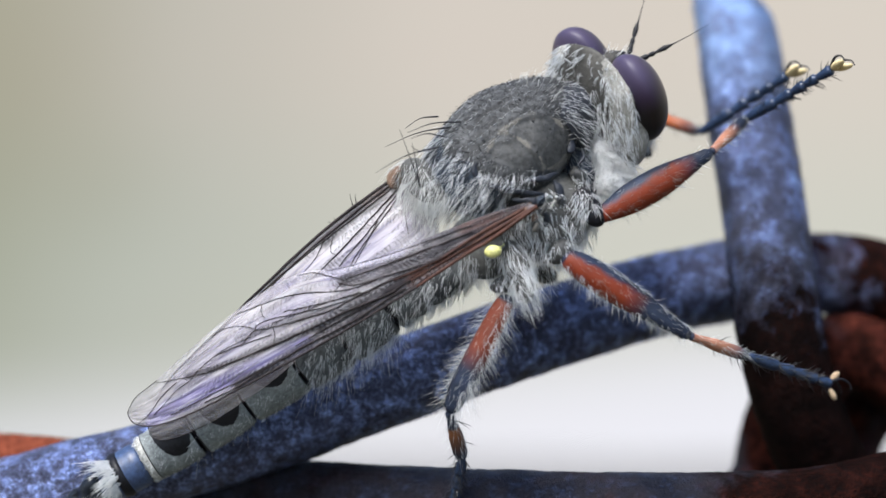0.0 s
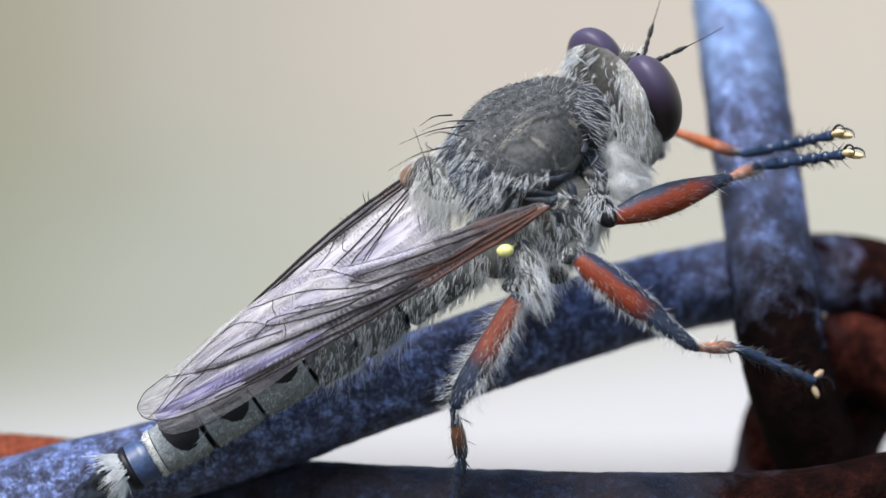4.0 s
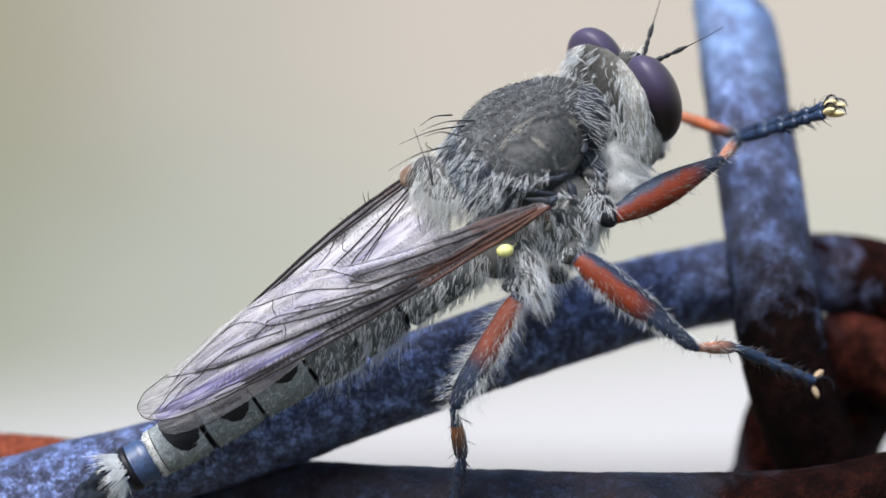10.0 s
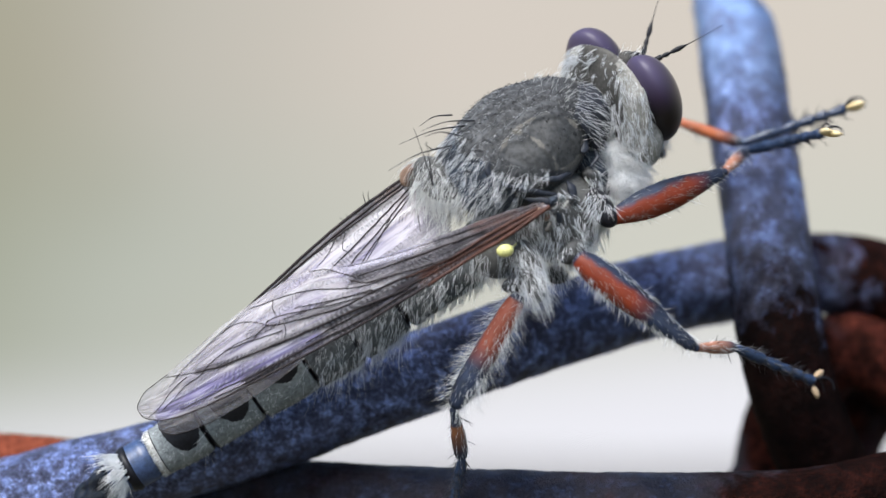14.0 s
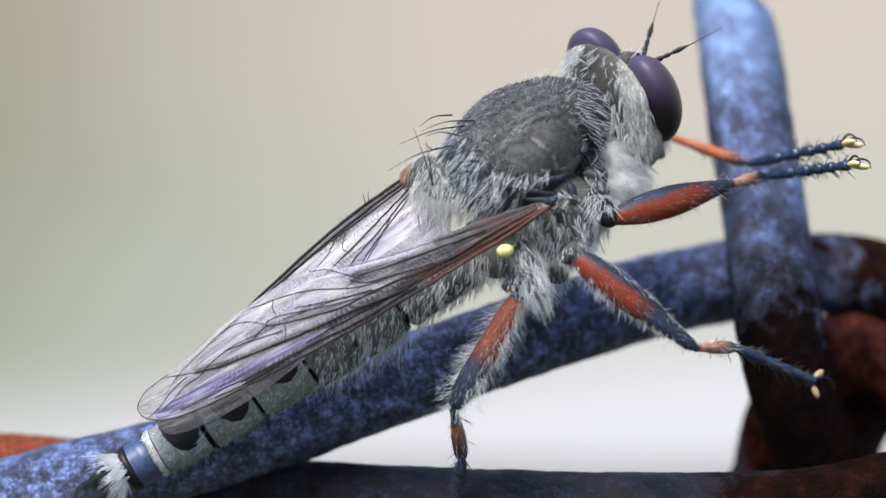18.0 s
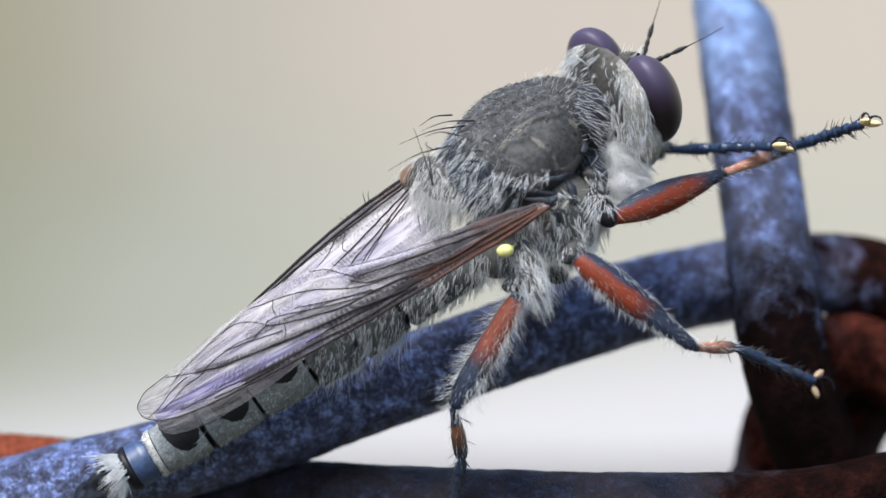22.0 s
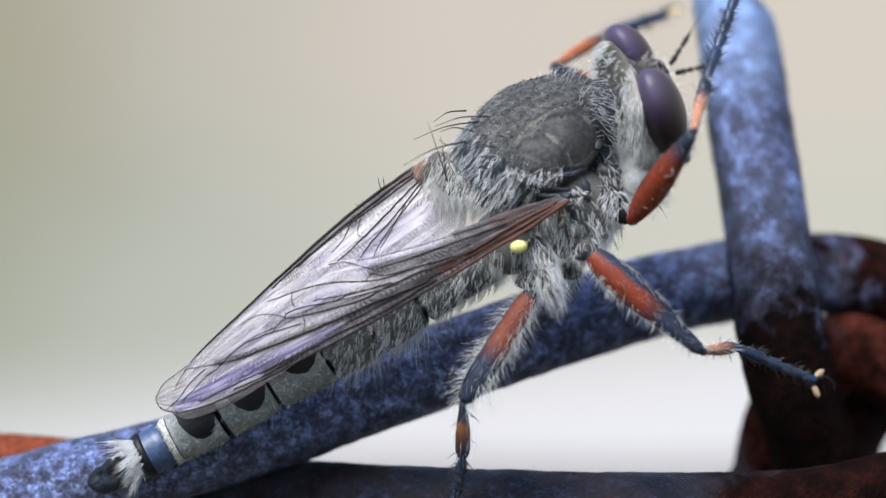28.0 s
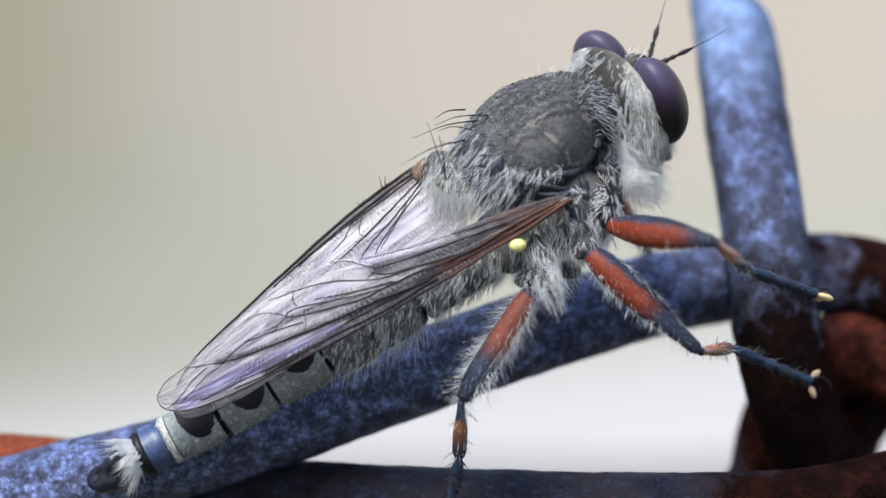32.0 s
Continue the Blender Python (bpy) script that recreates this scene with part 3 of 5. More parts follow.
LEFT = unit(np.cross((-0.35, -0.72, 0.55), FORE))
BACK = unit(np.cross(FORE, LEFT))          # the fly's upper side
if BACK[1] > 0:
    BACK, LEFT = -BACK, -LEFT


add_rows(CUTICLE, LEFT, 0.00042)


def sheet(p):
    """Drafting units of a place in the fly's space."""
    q = Vector(p) + FLY0
    k = 1 + q.y / REACH
    return 784 + q.x / (UNIT * k), 441 - (q.z - BASE) / (UNIT * k)


PLATES = ((980, 250, 48, 44, 0.35), (928, 276, 38, 20, 0.38))
# pale seams round the side plates
SEAMS = (((884, 300), (886, 268), (900, 242), (914, 231), (938, 243), (962, 260), (980, 282), (986, 302)), ((914, 230), (944, 209), (982, 204), (1014, 218), (1030, 250), (1024, 284), (996, 302)))
SEAM_LINES = [spline(line, 60) for line in SEAMS]


def plate_radius(u, v):
    """How far a place lies from the middle of the nearest side plate: 1 on its rim."""
    w = Vector((u * 0.022, v * 0.022, 5.0))
    u, v = u + 7 * noise.noise(w), v + 7 * noise.noise(w + Vector((7, 3, 0)))
    best = 9.0
    for cu, cv, ru, rv, lean in PLATES:
        x, y = u - cu, v - cv
        a, b = (x * math.cos(lean) + y * math.sin(lean)) / ru, (y * math.cos(lean) - x * math.sin(lean)) / rv
        best = min(best, (abs(a) ** 2.4 + abs(b) ** 2.4) ** (1 / 2.4))
    return best


def seam_distance(u, v):
    """How far a place lies from the nearest seam, in drafting units."""
    w = Vector((u * 0.05, v * 0.05, 1.0))
    q = np.array((u + 3 * noise.noise(w), v + 3 * noise.noise(w + Vector((4, 2, 0)))))
    return min(math.sqrt(((line - q) ** 2).sum(1).min()) for line in SEAM_LINES)


def thorax_parts():
    def hump(q):
        return 1 + 0.05 * q[1] - 0.06 * max(0.0, -q[0])
    c = here(914, 265, -0.6)
    v, f = ellipsoid(c, (FORE, BACK, LEFT), (3.2 * MM, 1.84 * MM, 2.25 * MM), 280, 210, 0.16 * MM, 420, hump)
    rough = []
    for p in v:
        out = unit(p - c)
        h = 0.05 * noise.noise(Vector(p * 700)) + 0.02 * noise.noise(Vector(p * 2600)) + 0.03 * noise.noise(Vector(p * 1100))
        if out[1] < 0.25:
            u, w = sheet(p)
            d = seam_distance(u, w)
            r = plate_radius(u, w)
            fade = 0.5 + 0.9 * noise.noise(Vector(p * 800))
            h += (0.026 * math.exp(-(d / 5) ** 2) - 0.030 * math.exp(-((d - 9) / 5) ** 2)) * max(0.0, fade) - 0.03 * max(0.0, min(1.0, (1.1 - r) * 4))
            s = np.dot(p - c, FORE)
            h -= 0.11 * math.exp(-((np.dot(p - c, BACK) + 0.75 * MM) / (0.10 * MM)) ** 2) * (s < 1.3 * MM)
        rough.append(p + out * h * MM)
    dome = (np.array(rough), f)

    def tint(p):
        if unit(p - c)[1] < 0.25:
            u, w = sheet(p)
            if seam_distance(u, w) + 7 * noise.noise(Vector(p * 2500)) + 6 * noise.noise(Vector(p * 900)) < 2.6:
                return 2
            if plate_radius(u, w) + 0.25 * noise.noise(Vector(p * 3000)) < 1.05:
                return 1
        # rear of the thorax: bluish skylit shade is put into the colour
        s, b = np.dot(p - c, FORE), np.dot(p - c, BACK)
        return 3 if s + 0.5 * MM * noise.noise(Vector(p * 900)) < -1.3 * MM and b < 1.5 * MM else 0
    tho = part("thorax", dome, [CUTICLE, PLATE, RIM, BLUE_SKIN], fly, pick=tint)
    row = lambda p: math.cos(np.dot(p - c, LEFT) / (0.42 * MM) * 6.283)
    clear = lambda p, q: q[1] > 0.25 or plate_radius(*sheet(p)) > 1.1
    upper = lambda p, q: np.dot(p - c, BACK) > 0.3 * MM and row(p) > 0.1 and clear(p, q)
    part("pale_hair", fur(dome, 2200, 0.07 * MM, 0.006 * MM, -FORE, 0.35, 0.3, upper), HAIR_WHITE, tho, "short white hair in rows along the back")
    front = ellipsoid(here(1048, 318, -1.3), (unit((0.30, 0, -0.95)), (0, 1, 0), unit((0.95, 0, 0.30))), (0.52 * MM, 0.32 * MM, 0.27 * MM), 60, 40, 0.26 * MM, 2600)
    pro = part("prothorax", front, PLATE, fly, "small grey plate behind the front hip")
    part("prothorax_hair", locks(front, 26, 4, 0.4 * MM, 0.008 * MM, np.array((0.25, -0.2, -0.8)), 0.3, 0.3), HAIR_WHITE, pro)
    inner = ellipsoid(here(1046, 290, 0.1), (unit((0.30, 0, -0.95)), (0, 1, 0), unit((0.95, 0, 0.30))), (1.7 * MM, 1.0 * MM, 0.7 * MM), 50, 34, 0.25 * MM, 1100)
    # the same skin carries the shade between chest and head
    inn = part("front_chest", inner, BLUE_SKIN, fly, "chest behind the front hips, shade in its colour")
    part("front_chest_hair", locks(inner, 240, 5, 0.5 * MM, 0.0055 * MM, np.array((0.55, -0.2, -0.55)), 0.35, 0.25, 0.12, 0.07), HAIR_WHITE, inn, "fine white hair between chest and head")
    throat = ellipsoid(here(1104, 306, -0.7), (unit((0.35, 0, -0.94)), (0, 1, 0), unit((0.94, 0, 0.35))), (1.15 * MM, 0.45 * MM, 0.48 * MM), 40, 28, 0.25 * MM, 1200)
    thr = part("throat", throat, PALE_FACE, fly, "white downy throat")
    part("throat_down", locks(throat, 420, 5, 0.80 * MM, 0.0075 * MM, np.array((0.45, -0.3, -0.45)), 0.6, 0.2, 0.12, 0.08), HAIR_DOWN, thr, "thick white down")
    # dark tubes paint the shade in crevices between plates and hips
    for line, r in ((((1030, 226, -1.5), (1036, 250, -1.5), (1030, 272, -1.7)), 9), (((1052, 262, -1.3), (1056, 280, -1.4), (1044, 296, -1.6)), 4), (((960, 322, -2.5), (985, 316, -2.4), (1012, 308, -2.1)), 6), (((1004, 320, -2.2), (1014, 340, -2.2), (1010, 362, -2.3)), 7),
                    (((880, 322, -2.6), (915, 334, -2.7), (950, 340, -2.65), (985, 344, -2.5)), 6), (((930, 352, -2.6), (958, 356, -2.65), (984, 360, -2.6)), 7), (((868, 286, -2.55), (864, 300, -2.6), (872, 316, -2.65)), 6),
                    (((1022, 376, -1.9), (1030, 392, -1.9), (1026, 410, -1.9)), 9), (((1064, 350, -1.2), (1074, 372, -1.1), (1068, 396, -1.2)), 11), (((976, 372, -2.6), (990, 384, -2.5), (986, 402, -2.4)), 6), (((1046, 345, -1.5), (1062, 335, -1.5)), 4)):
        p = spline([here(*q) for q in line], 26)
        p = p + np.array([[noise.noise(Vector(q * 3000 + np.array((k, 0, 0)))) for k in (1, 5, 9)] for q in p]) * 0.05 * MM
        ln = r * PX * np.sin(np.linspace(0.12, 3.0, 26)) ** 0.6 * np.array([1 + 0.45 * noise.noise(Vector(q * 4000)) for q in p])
        part("crevice_shade", tube(p, ln, 14, 0.6), BLUE_DARK, tho)
    chest = ellipsoid(here(990, 382, -0.6), (FORE, BACK, LEFT), (1.75 * MM, 1.55 * MM, 1.7 * MM), 40, 28, 0.2 * MM, 500)
    part("chest", chest, RIDGE, fly)
    rump = ellipsoid(here(880, 432, -0.6), (FORE, BACK, LEFT), (1.3 * MM, 0.8 * MM, 1.5 * MM), 36, 24, 0.1 * MM, 500)
    part("hind_thorax", rump, RIDGE, fly)
    shield = ellipsoid(here(772, 318, -1.0), (FORE, BACK, LEFT), (0.62 * MM, 0.62 * MM, 1.2 * MM), 30, 20, 0.06 * MM, 700)
    sh = part("scutellum", shield, RIDGE, fly)
    neck = tube(spline([here(1010, 225, -0.4), here(1055, 190, -0.2), here(1085, 170, 0.0)], 8), [1.5 * MM, 1.35 * MM, 1.2 * MM, 1.1 * MM, 1.0 * MM, 0.9 * MM, 0.8 * MM, 0.7 * MM], 24)
    part("neck", neck, BLUE_DARK, fly)

    back = -FORE

    def combed(p):
        return back * 0.8 + np.array((0, -0.3, -0.5))
    bare = lambda p, q: clear(p, q) and np.dot(p - c, BACK) > 0.0
    part("short_hair", fur(dome, 1300, 0.12 * MM, 0.005 * MM, combed, 0.4, 0.4, bare), HAIR_GREY, tho, "short grey hair")
    dark_row = lambda p, q: row(p) < 0.1 and clear(p, q)
    part("dark_stubble", fur(dome, 2600, 0.13 * MM, 0.0085 * MM, combed, 0.6, 0.3, dark_row), BRISTLE, tho, "short black stubble")
    rear = lambda p, q: np.dot(p - c, FORE) + 0.4 * MM * noise.noise(Vector(p * 1300)) < -1.2 * MM and q[1] < 0.45
    part("rear_hair", locks(dome, 300, 4, 0.75 * MM, 0.0066 * MM, lambda p: back * 0.8 + np.array((0.1, -0.2, -0.55)), 0.14, 0.25, 0.28, 0.07, rear, 0.22), HAIR_WHITE, tho, "long pale hair over the rear of the thorax")
    part("rear_shade", locks(dome, 160, 3, 0.55 * MM, 0.008 * MM, lambda p: back * 0.8 + np.array((0.1, -0.2, -0.45)), 0.14, 0.25, 0.2, 0.06, rear, 0.2), BRISTLE, tho, "dark hair among the pale")
    swirl = lambda p, q: np.dot(p - c, BACK) < -0.9 * MM and np.dot(p - c, FORE) < 0.6 * MM and q[1] < 0.2
    part("lower_hair", locks(dome, 130, 4, 0.7 * MM, 0.0072 * MM, np.array((0.8, -0.2, -0.15)), 0.14, 0.35, 0.3, 0.06, swirl, 0.25), HAIR_WHITE, tho, "pale hair curling along the wing root")
    part("socket_stubble", fur(dome, 1500, 0.085 * MM, 0.026 * MM, -FORE, 0.95, 0.0), BRISTLE, tho, "dark bristle sockets")
    # a fringe like lashes below the side plates
    n = 64
    x = np.sort(rng.uniform(0, 1, n))
    roots = np.array([here(872 + 104 * a, 306 + 10 * math.sin(3 * a) + rng.normal(0, 4), -2.75 - 0.12 * math.sin(3 * a)) for a in x])
    ways = np.tile((-0.10, -0.55, -0.62), (n, 1)) + rng.normal(0, 0.16, (n, 3))
    part("side_lashes", strands(roots, ways, rng.uniform(0.35, 0.75, n) * MM, 0.0075 * MM, np.tile((-0.35, 0.2, -0.15), (n, 1)) + rng.normal(0, 0.15, (n, 3))), HAIR_WHITE, tho, "white fringe below the side plates")
    frontal = lambda p, q: np.dot(p - c, FORE) > 1.8 * MM
    part("collar_hair", fur(dome, 420, 0.30 * MM, 0.0075 * MM, np.array((0.5, -0.2, 0.4)), 0.6, 0.2, frontal), HAIR_CREAM, tho, "pale collar hair behind the head")
    part("chest_hair", locks(chest, 300, 5, 0.7 * MM, 0.0085 * MM, np.array((0.1, -0.3, -0.9)), 0.25, 0.3, 0.12, 0.08, lambda p, q: p[2] < here(990, 352)[2]), HAIR_WHITE, fly, "long white chest hair")
    part("hind_hair", locks(rump, 260, 5, 0.6 * MM, 0.0065 * MM, np.array((0.05, -0.3, -0.9)), 0.25, 0.3, 0.12, 0.08), HAIR_WHITE, fly, "long cream hair at the base of the abdomen")
    part("scutellum_hair", locks(shield, 170, 5, 0.95 * MM, 0.008 * MM, np.array((-0.1, -0.3, -0.8)), 0.35, 0.4, 0.12, 0.08), HAIR_CREAM, sh, "cream hair below the scutellum")
    part("neck_hair", fur(neck, 800, 0.5 * MM, 0.006 * MM, np.array((0.5, -0.2, -0.5)), 0.4, 0.3), HAIR_WHITE, fly, "pale neck hair")
    # long black bristles that arch over the scutellum
    for (u, v, d, u2, v2) in ((830, 222, -1.4, 706, 256), (840, 214, -1.8, 745, 232), (812, 240, -2.2, 752, 242), (800, 258, -2.4, 688, 302), (775, 262, -2.0, 752, 256), (768, 330, -2.6, 732, 226),
                              (800, 204, -1.0, 742, 224), (802, 352, -3.0, 810, 318), (848, 286, -3.1, 805, 300), (838, 306, -3.0, 800, 318), (866, 250, -3.0, 850, 262), (764, 322, -2.4, 754, 250), (853, 268, -3.0, 822, 282)):
        a, b = here(u, v, d), here(u2, v2, d - 0.5)
        mid = (a + b) / 2 + np.array((-0.10, -0.2, 0.22)) * MM * (0.6 if v2 > v else -0.5)
        ln = np.linspace(0.032, 0.007, 10) * MM
        part("bristle", tube(spline([a, mid, b], 10), ln, 6), BRISTLE, tho)
    # balancer
    stalk = tube(spline([here(925, 425, -2.0), here(908, 436, -2.5), here(895, 444, -2.9)], 6), 0.03 * MM, 8)
    hb = part("halter", stalk, YELLOW, fly, "pale yellow balancer knob on a short stalk")
    part("knob", ellipsoid(here(894, 444, -3.0), ((1, 0, 0.15), (0, 1, 0), (-0.15, 0, 1)), (15 * PX, 10 * PX, 11 * PX), 24, 16), YELLOW, hb)
    # wing hinge plates; the pale DUSTED blob paints a white glint
    for (u, v, r, m) in ((956, 368, 8, TAN), (980, 354, 6, BLUE_SKIN), (1002, 362, 5, DUSTED), (986, 372, 5, PLATE), (966, 388, 6, TAN), (970, 402, 6, NAPE), (1014, 354, 5, PLATE), (946, 376, 7, TAN), (994, 352, 4, BELLY)):
        part("hinge_plate_or_glint", ellipsoid(here(u, v, -2.72), ((0.6, 0, 0.7), (0, 1, 0), (-0.7, 0, 0.6)), (r * 1.4 * PX, 0.14 * MM, r * 0.6 * PX), 40, 28, 0.16 * MM, 5200), m, tho)
    root = ellipsoid(here(985, 360, -2.35), (FORE, BACK, LEFT), (0.62 * MM, 0.34 * MM, 0.3 * MM), 24, 16, 0.1 * MM, 2000)
    part("hinge_hair", locks(root, 34, 3, 0.34 * MM, 0.0075 * MM, np.array((0.2, -0.5, -0.5)), 0.4, 0.3, 0.2, 0.06), HAIR_WHITE, tho, "short white hair round the wing hinge")


ABDOMEN = []          # rings and tail pieces, which draw in a little at the second step


def abdomen_parts():
    line = spline([(846, 452, -0.4, 46), (775, 492, -0.3, 47), (700, 538, -0.2, 52), (622, 588, -0.1, 56), (540, 640, 0.0, 53), (444, 700, 0.1, 49), (357, 757, 0.1, 46), (277, 803, 0.1, 42),
                   (225, 832, 0.1, 37), (180, 856, 0.2, 33)], 181)
    # ends of the rings, as shares of the line
    ends = (0.0, 1.95 / 9, 3.0 / 9, 3.95 / 9, 4.95 / 9, 5.95 / 9, 6.95 / 9)
    for i in range(6):
        ss = np.linspace(ends[i], ends[i + 1], 50)
        idx = ss * 180
        rows = np.array([[np.interp(x, np.arange(181), line[:, k]) for k in range(4)] for x in idx])
        path = np.array([here(*r[:3]) for r in rows])
        e = np.linspace(0, 1, 50)
        bulge = 1.0 + 0.06 * np.sin(math.pi * e) - 0.16 * np.exp(-e / 0.035) + 0.045 * np.exp(-((e - 0.94) / 0.05) ** 2) - 0.20 * np.exp(-(1 - e) / 0.02)
        rad = rows[:, 3] * PX * bulge
        g = tube(path, rad, 110, 1.0, BACK)
        ax = unit(path[-1] - path[0])
        a0, a1 = path[0], path[-1]
        long = np.linalg.norm(a1 - a0)
        up = unit(np.cross(np.cross(ax, BACK), ax))

        def shade(p, a0=a0, ax=ax, long=long, up=up, r=rows[:, 3].mean() * PX, i=i):
            s = np.dot(p - a0, ax) / long
            q = p - a0 - ax * np.dot(p - a0, ax)
            ang = math.degrees(math.acos(max(-1, min(1, np.dot(unit(q), up)))))
            if s < 0.035 or s > 0.945:
                return 1
            return 1 if i >= 3 and ((s - 0.36) / 0.36) ** 2 + (ang / (74 if i > 3 else 58)) ** 2 < 1 else 0
        seg = part("abdomen_ring", g, [BELLY if i >= 3 else BELLY_DARK, BLACK], fly, pick=shade)
        ABDOMEN.append(seg)
        tail = -FORE
        near = lambda p, q: q[1] < 0.5 and shade(p) == 0
        part("ring_hair", locks(g, (360, 320, 230, 150, 120, 100)[i], 3, (0.36, 0.32, 0.22, 0.10, 0.08, 0.08)[i] * MM, (0.0085 if i < 3 else 0.0055) * MM, lambda p: tail * 0.25 + np.array((0.15 * math.sin(p[0] * 9000), -0.1, -0.8)), 0.06, 0.45, 0.30, 0.05, near, 0.13), HAIR_WHITE, seg)
        under = lambda p, q: q[2] < -0.3
        part("belly_hair", fur(g, 90 if i in (1, 2) else 30 if i == 0 else 12, (0.95 if i in (1, 2) else 0.45) * MM, 0.0048 * MM, tail + np.array((0.3, -0.2, -1.0)), 0.4, 0.2, under), HAIR_WHITE, seg)
    collar = tube([here(*p) for p in ((286, 798, 0.1), (279, 802, 0.1), (272, 806, 0.1))], [42 * PX, 44 * PX, 40 * PX], 40, 1.0, BACK)
    cl = part("pale_rim", collar, DUSTED, fly, "cream rim of the last grey ring")
    part("rim_hair", locks(collar, 120, 4, 0.13 * MM, 0.009 * MM, -FORE, 0.25, 0.2, 0.1, 0.05), HAIR_WHITE, cl)
    tailp = spline([here(272, 806, 0.1), here(245, 822, 0.1), here(215, 838, 0.1), here(185, 854, 0.2), here(160, 868, 0.2)], 30)
    tg = tube(tailp, np.interp(np.linspace(0, 1, 30), (0, 0.1, 0.45, 0.5, 0.8, 1), (0.72, 0.82, 0.80, 0.70, 0.58, 0.30)) * MM, 40, 1.0, BACK)
    tr = part("tail_ring", tg, BLUE, fly, "glossy blue-black end ring")
    clasp = ellipsoid(here(180, 860, 0.0), (unit((-0.8, 0, -0.55)), (0, 1, 0), (-0.55, 0, 0.8)), (0.95 * MM, 0.6 * MM, 0.58 * MM), 50, 36, 0.35 * MM, 1500)
    cp = part("clasper", clasp, CLASPER, fly, "shiny black clasper at the tail's end")
    part("clasper_hair", fur(clasp, 90, 0.3 * MM, 0.010 * MM, np.array((-0.6, -0.2, -0.5)), 0.4, 0.3), BRISTLE, cp)
    # white tuft over the claspers
    n = 260
    a = rng.uniform(-1, 1, n)
    roots = np.array([here(222 + 12 * x - 8 * x * x, 832 + 26 * x, -0.70 + 0.25 * abs(x)) for x in a]) + rng.normal(0, 0.05 * MM, (n, 3))
    ways = np.array([(-0.72 + 0.42 * x, -0.30, -0.42 - 0.55 * x) for x in a]) + rng.normal(0, 0.10, (n, 3))
    part("white_tuft", strands(roots, ways, rng.uniform(0.4, 1.05, n) * MM, 0.017 * MM, np.tile((-0.10, 0.2, -0.22), (n, 1)) + rng.normal(0, 0.14, (n, 3))), HAIR_WHITE, cp, "tuft of silvery white hair")
    band = tube([here(*p) for p in ((240, 824, 0.1), (232, 829, 0.1), (222, 834, 0.1))], [0.80 * MM, 0.86 * MM, 0.80 * MM], 40, 1.0, BACK)
    bd = part("dark_band", band, BLACK, fly, "black band before the tail tuft")
    ABDOMEN.append(bd)

    ABDOMEN.extend((cl, tr, cp))


def wing(name, lead, trail, warp, pigments_and_sheen, veins, label):
    """A wing between its leading and trailing edge; both run from root to tip. pigments_and_sheen: kind, strength,
    width and line, violet being painted sky sheen;
    veins: kind, material, radii at both ends in mm and line (drafting units)."""
    ns, nt = 170, 56
    L, T = spline([here(*p) for p in lead], ns), spline([here(*p) for p in trail], ns)
    out = unit(np.cross(L[-1] - L[0], T[ns // 2] - L[ns // 2]))
    if out[1] > 0:
        out = -out
    s, t = np.meshgrid(np.linspace(0, 1, ns), np.linspace(0, 1, nt), indexing="ij")
    fold = (0.022 * np.sin(t * 23 + 2 * s) + 0.010 * np.sin(t * 51 + 5 * s)) * (1 - 0.9 * s) + warp * np.sin(math.pi * t) * np.sin(math.pi * np.minimum(1, s * 1.2))
    grid = (L[:, None] * (1 - t[..., None]) + T[:, None] * t[..., None] + out * fold[..., None] * MM).reshape(-1, 3)
    flat = np.array([sheet(p) for p in grid])
    top = len(grid)
    faces = []
    for i in range(ns - 1):
        for j in range(nt - 1):
            q = (i * nt + j, i * nt + j + 1, (i + 1) * nt + j + 1, (i + 1) * nt + j)
            faces.append(q)
            faces.append(tuple(x + top for x in reversed(q)))
    w = part(name, (np.vstack([grid, grid - out * 0.012 * MM]), faces), MEMBRANE, fly, label)
    uv = w.data.uv_layers.new(name="span")
    for loop in w.data.loops:
        k = loop.vertex_index % top
        uv.data[loop.index].uv = ((k // nt) / (ns - 1), (k % nt) / (nt - 1))
    wobble = np.array([noise.noise(Vector((a * 0.03, b * 0.03, 2.0))) for a, b in flat])
    for kind in ("smoke", "rust", "violet"):
        amount = np.zeros(top)
        for k, strength, wide, line in pigments_and_sheen:
            if k == kind:
                p = spline(line, 90)
                d = np.sqrt(((flat[:, None] - p[None]) ** 2).sum(2).min(1)) / wide
                amount = np.maximum(amount, strength * np.exp(-(d * (1 + 0.5 * wobble)) ** 4) * (1 + 0.4 * wobble))
        amount = np.clip(amount, 0, 1)
        w.data.attributes.new(kind, "FLOAT", "POINT").data.foreach_set("value", np.concatenate([amount, amount]))

    for kind, mat, r0, r1, line in veins:
        p = spline(line, 70)
        near = [grid[((flat - q) ** 2).sum(1).argsort()[:4]].mean(0) for q in p]
        pts = np.array([near[0]] + [(a + 2 * b + c) / 4 for a, b, c in zip(near, near[1:], near[2:])] + [near[-1]])
        pts = np.array([pts[0]] + [(a + 2 * b + c) / 4 for a, b, c in zip(pts, pts[1:], pts[2:])] + [pts[-1]])
        keep = [0]
        for i in range(1, len(pts)):
            if np.linalg.norm(pts[i] - pts[keep[-1]]) > 0.03 * MM:
                keep.append(i)
        if len(keep) > 3:
            pts = pts[keep] + out * 0.012 * MM
            part(kind, tube(pts, np.linspace(r0, r1, len(pts)) * MM, 7), mat, w)
    return w


WINGS = []


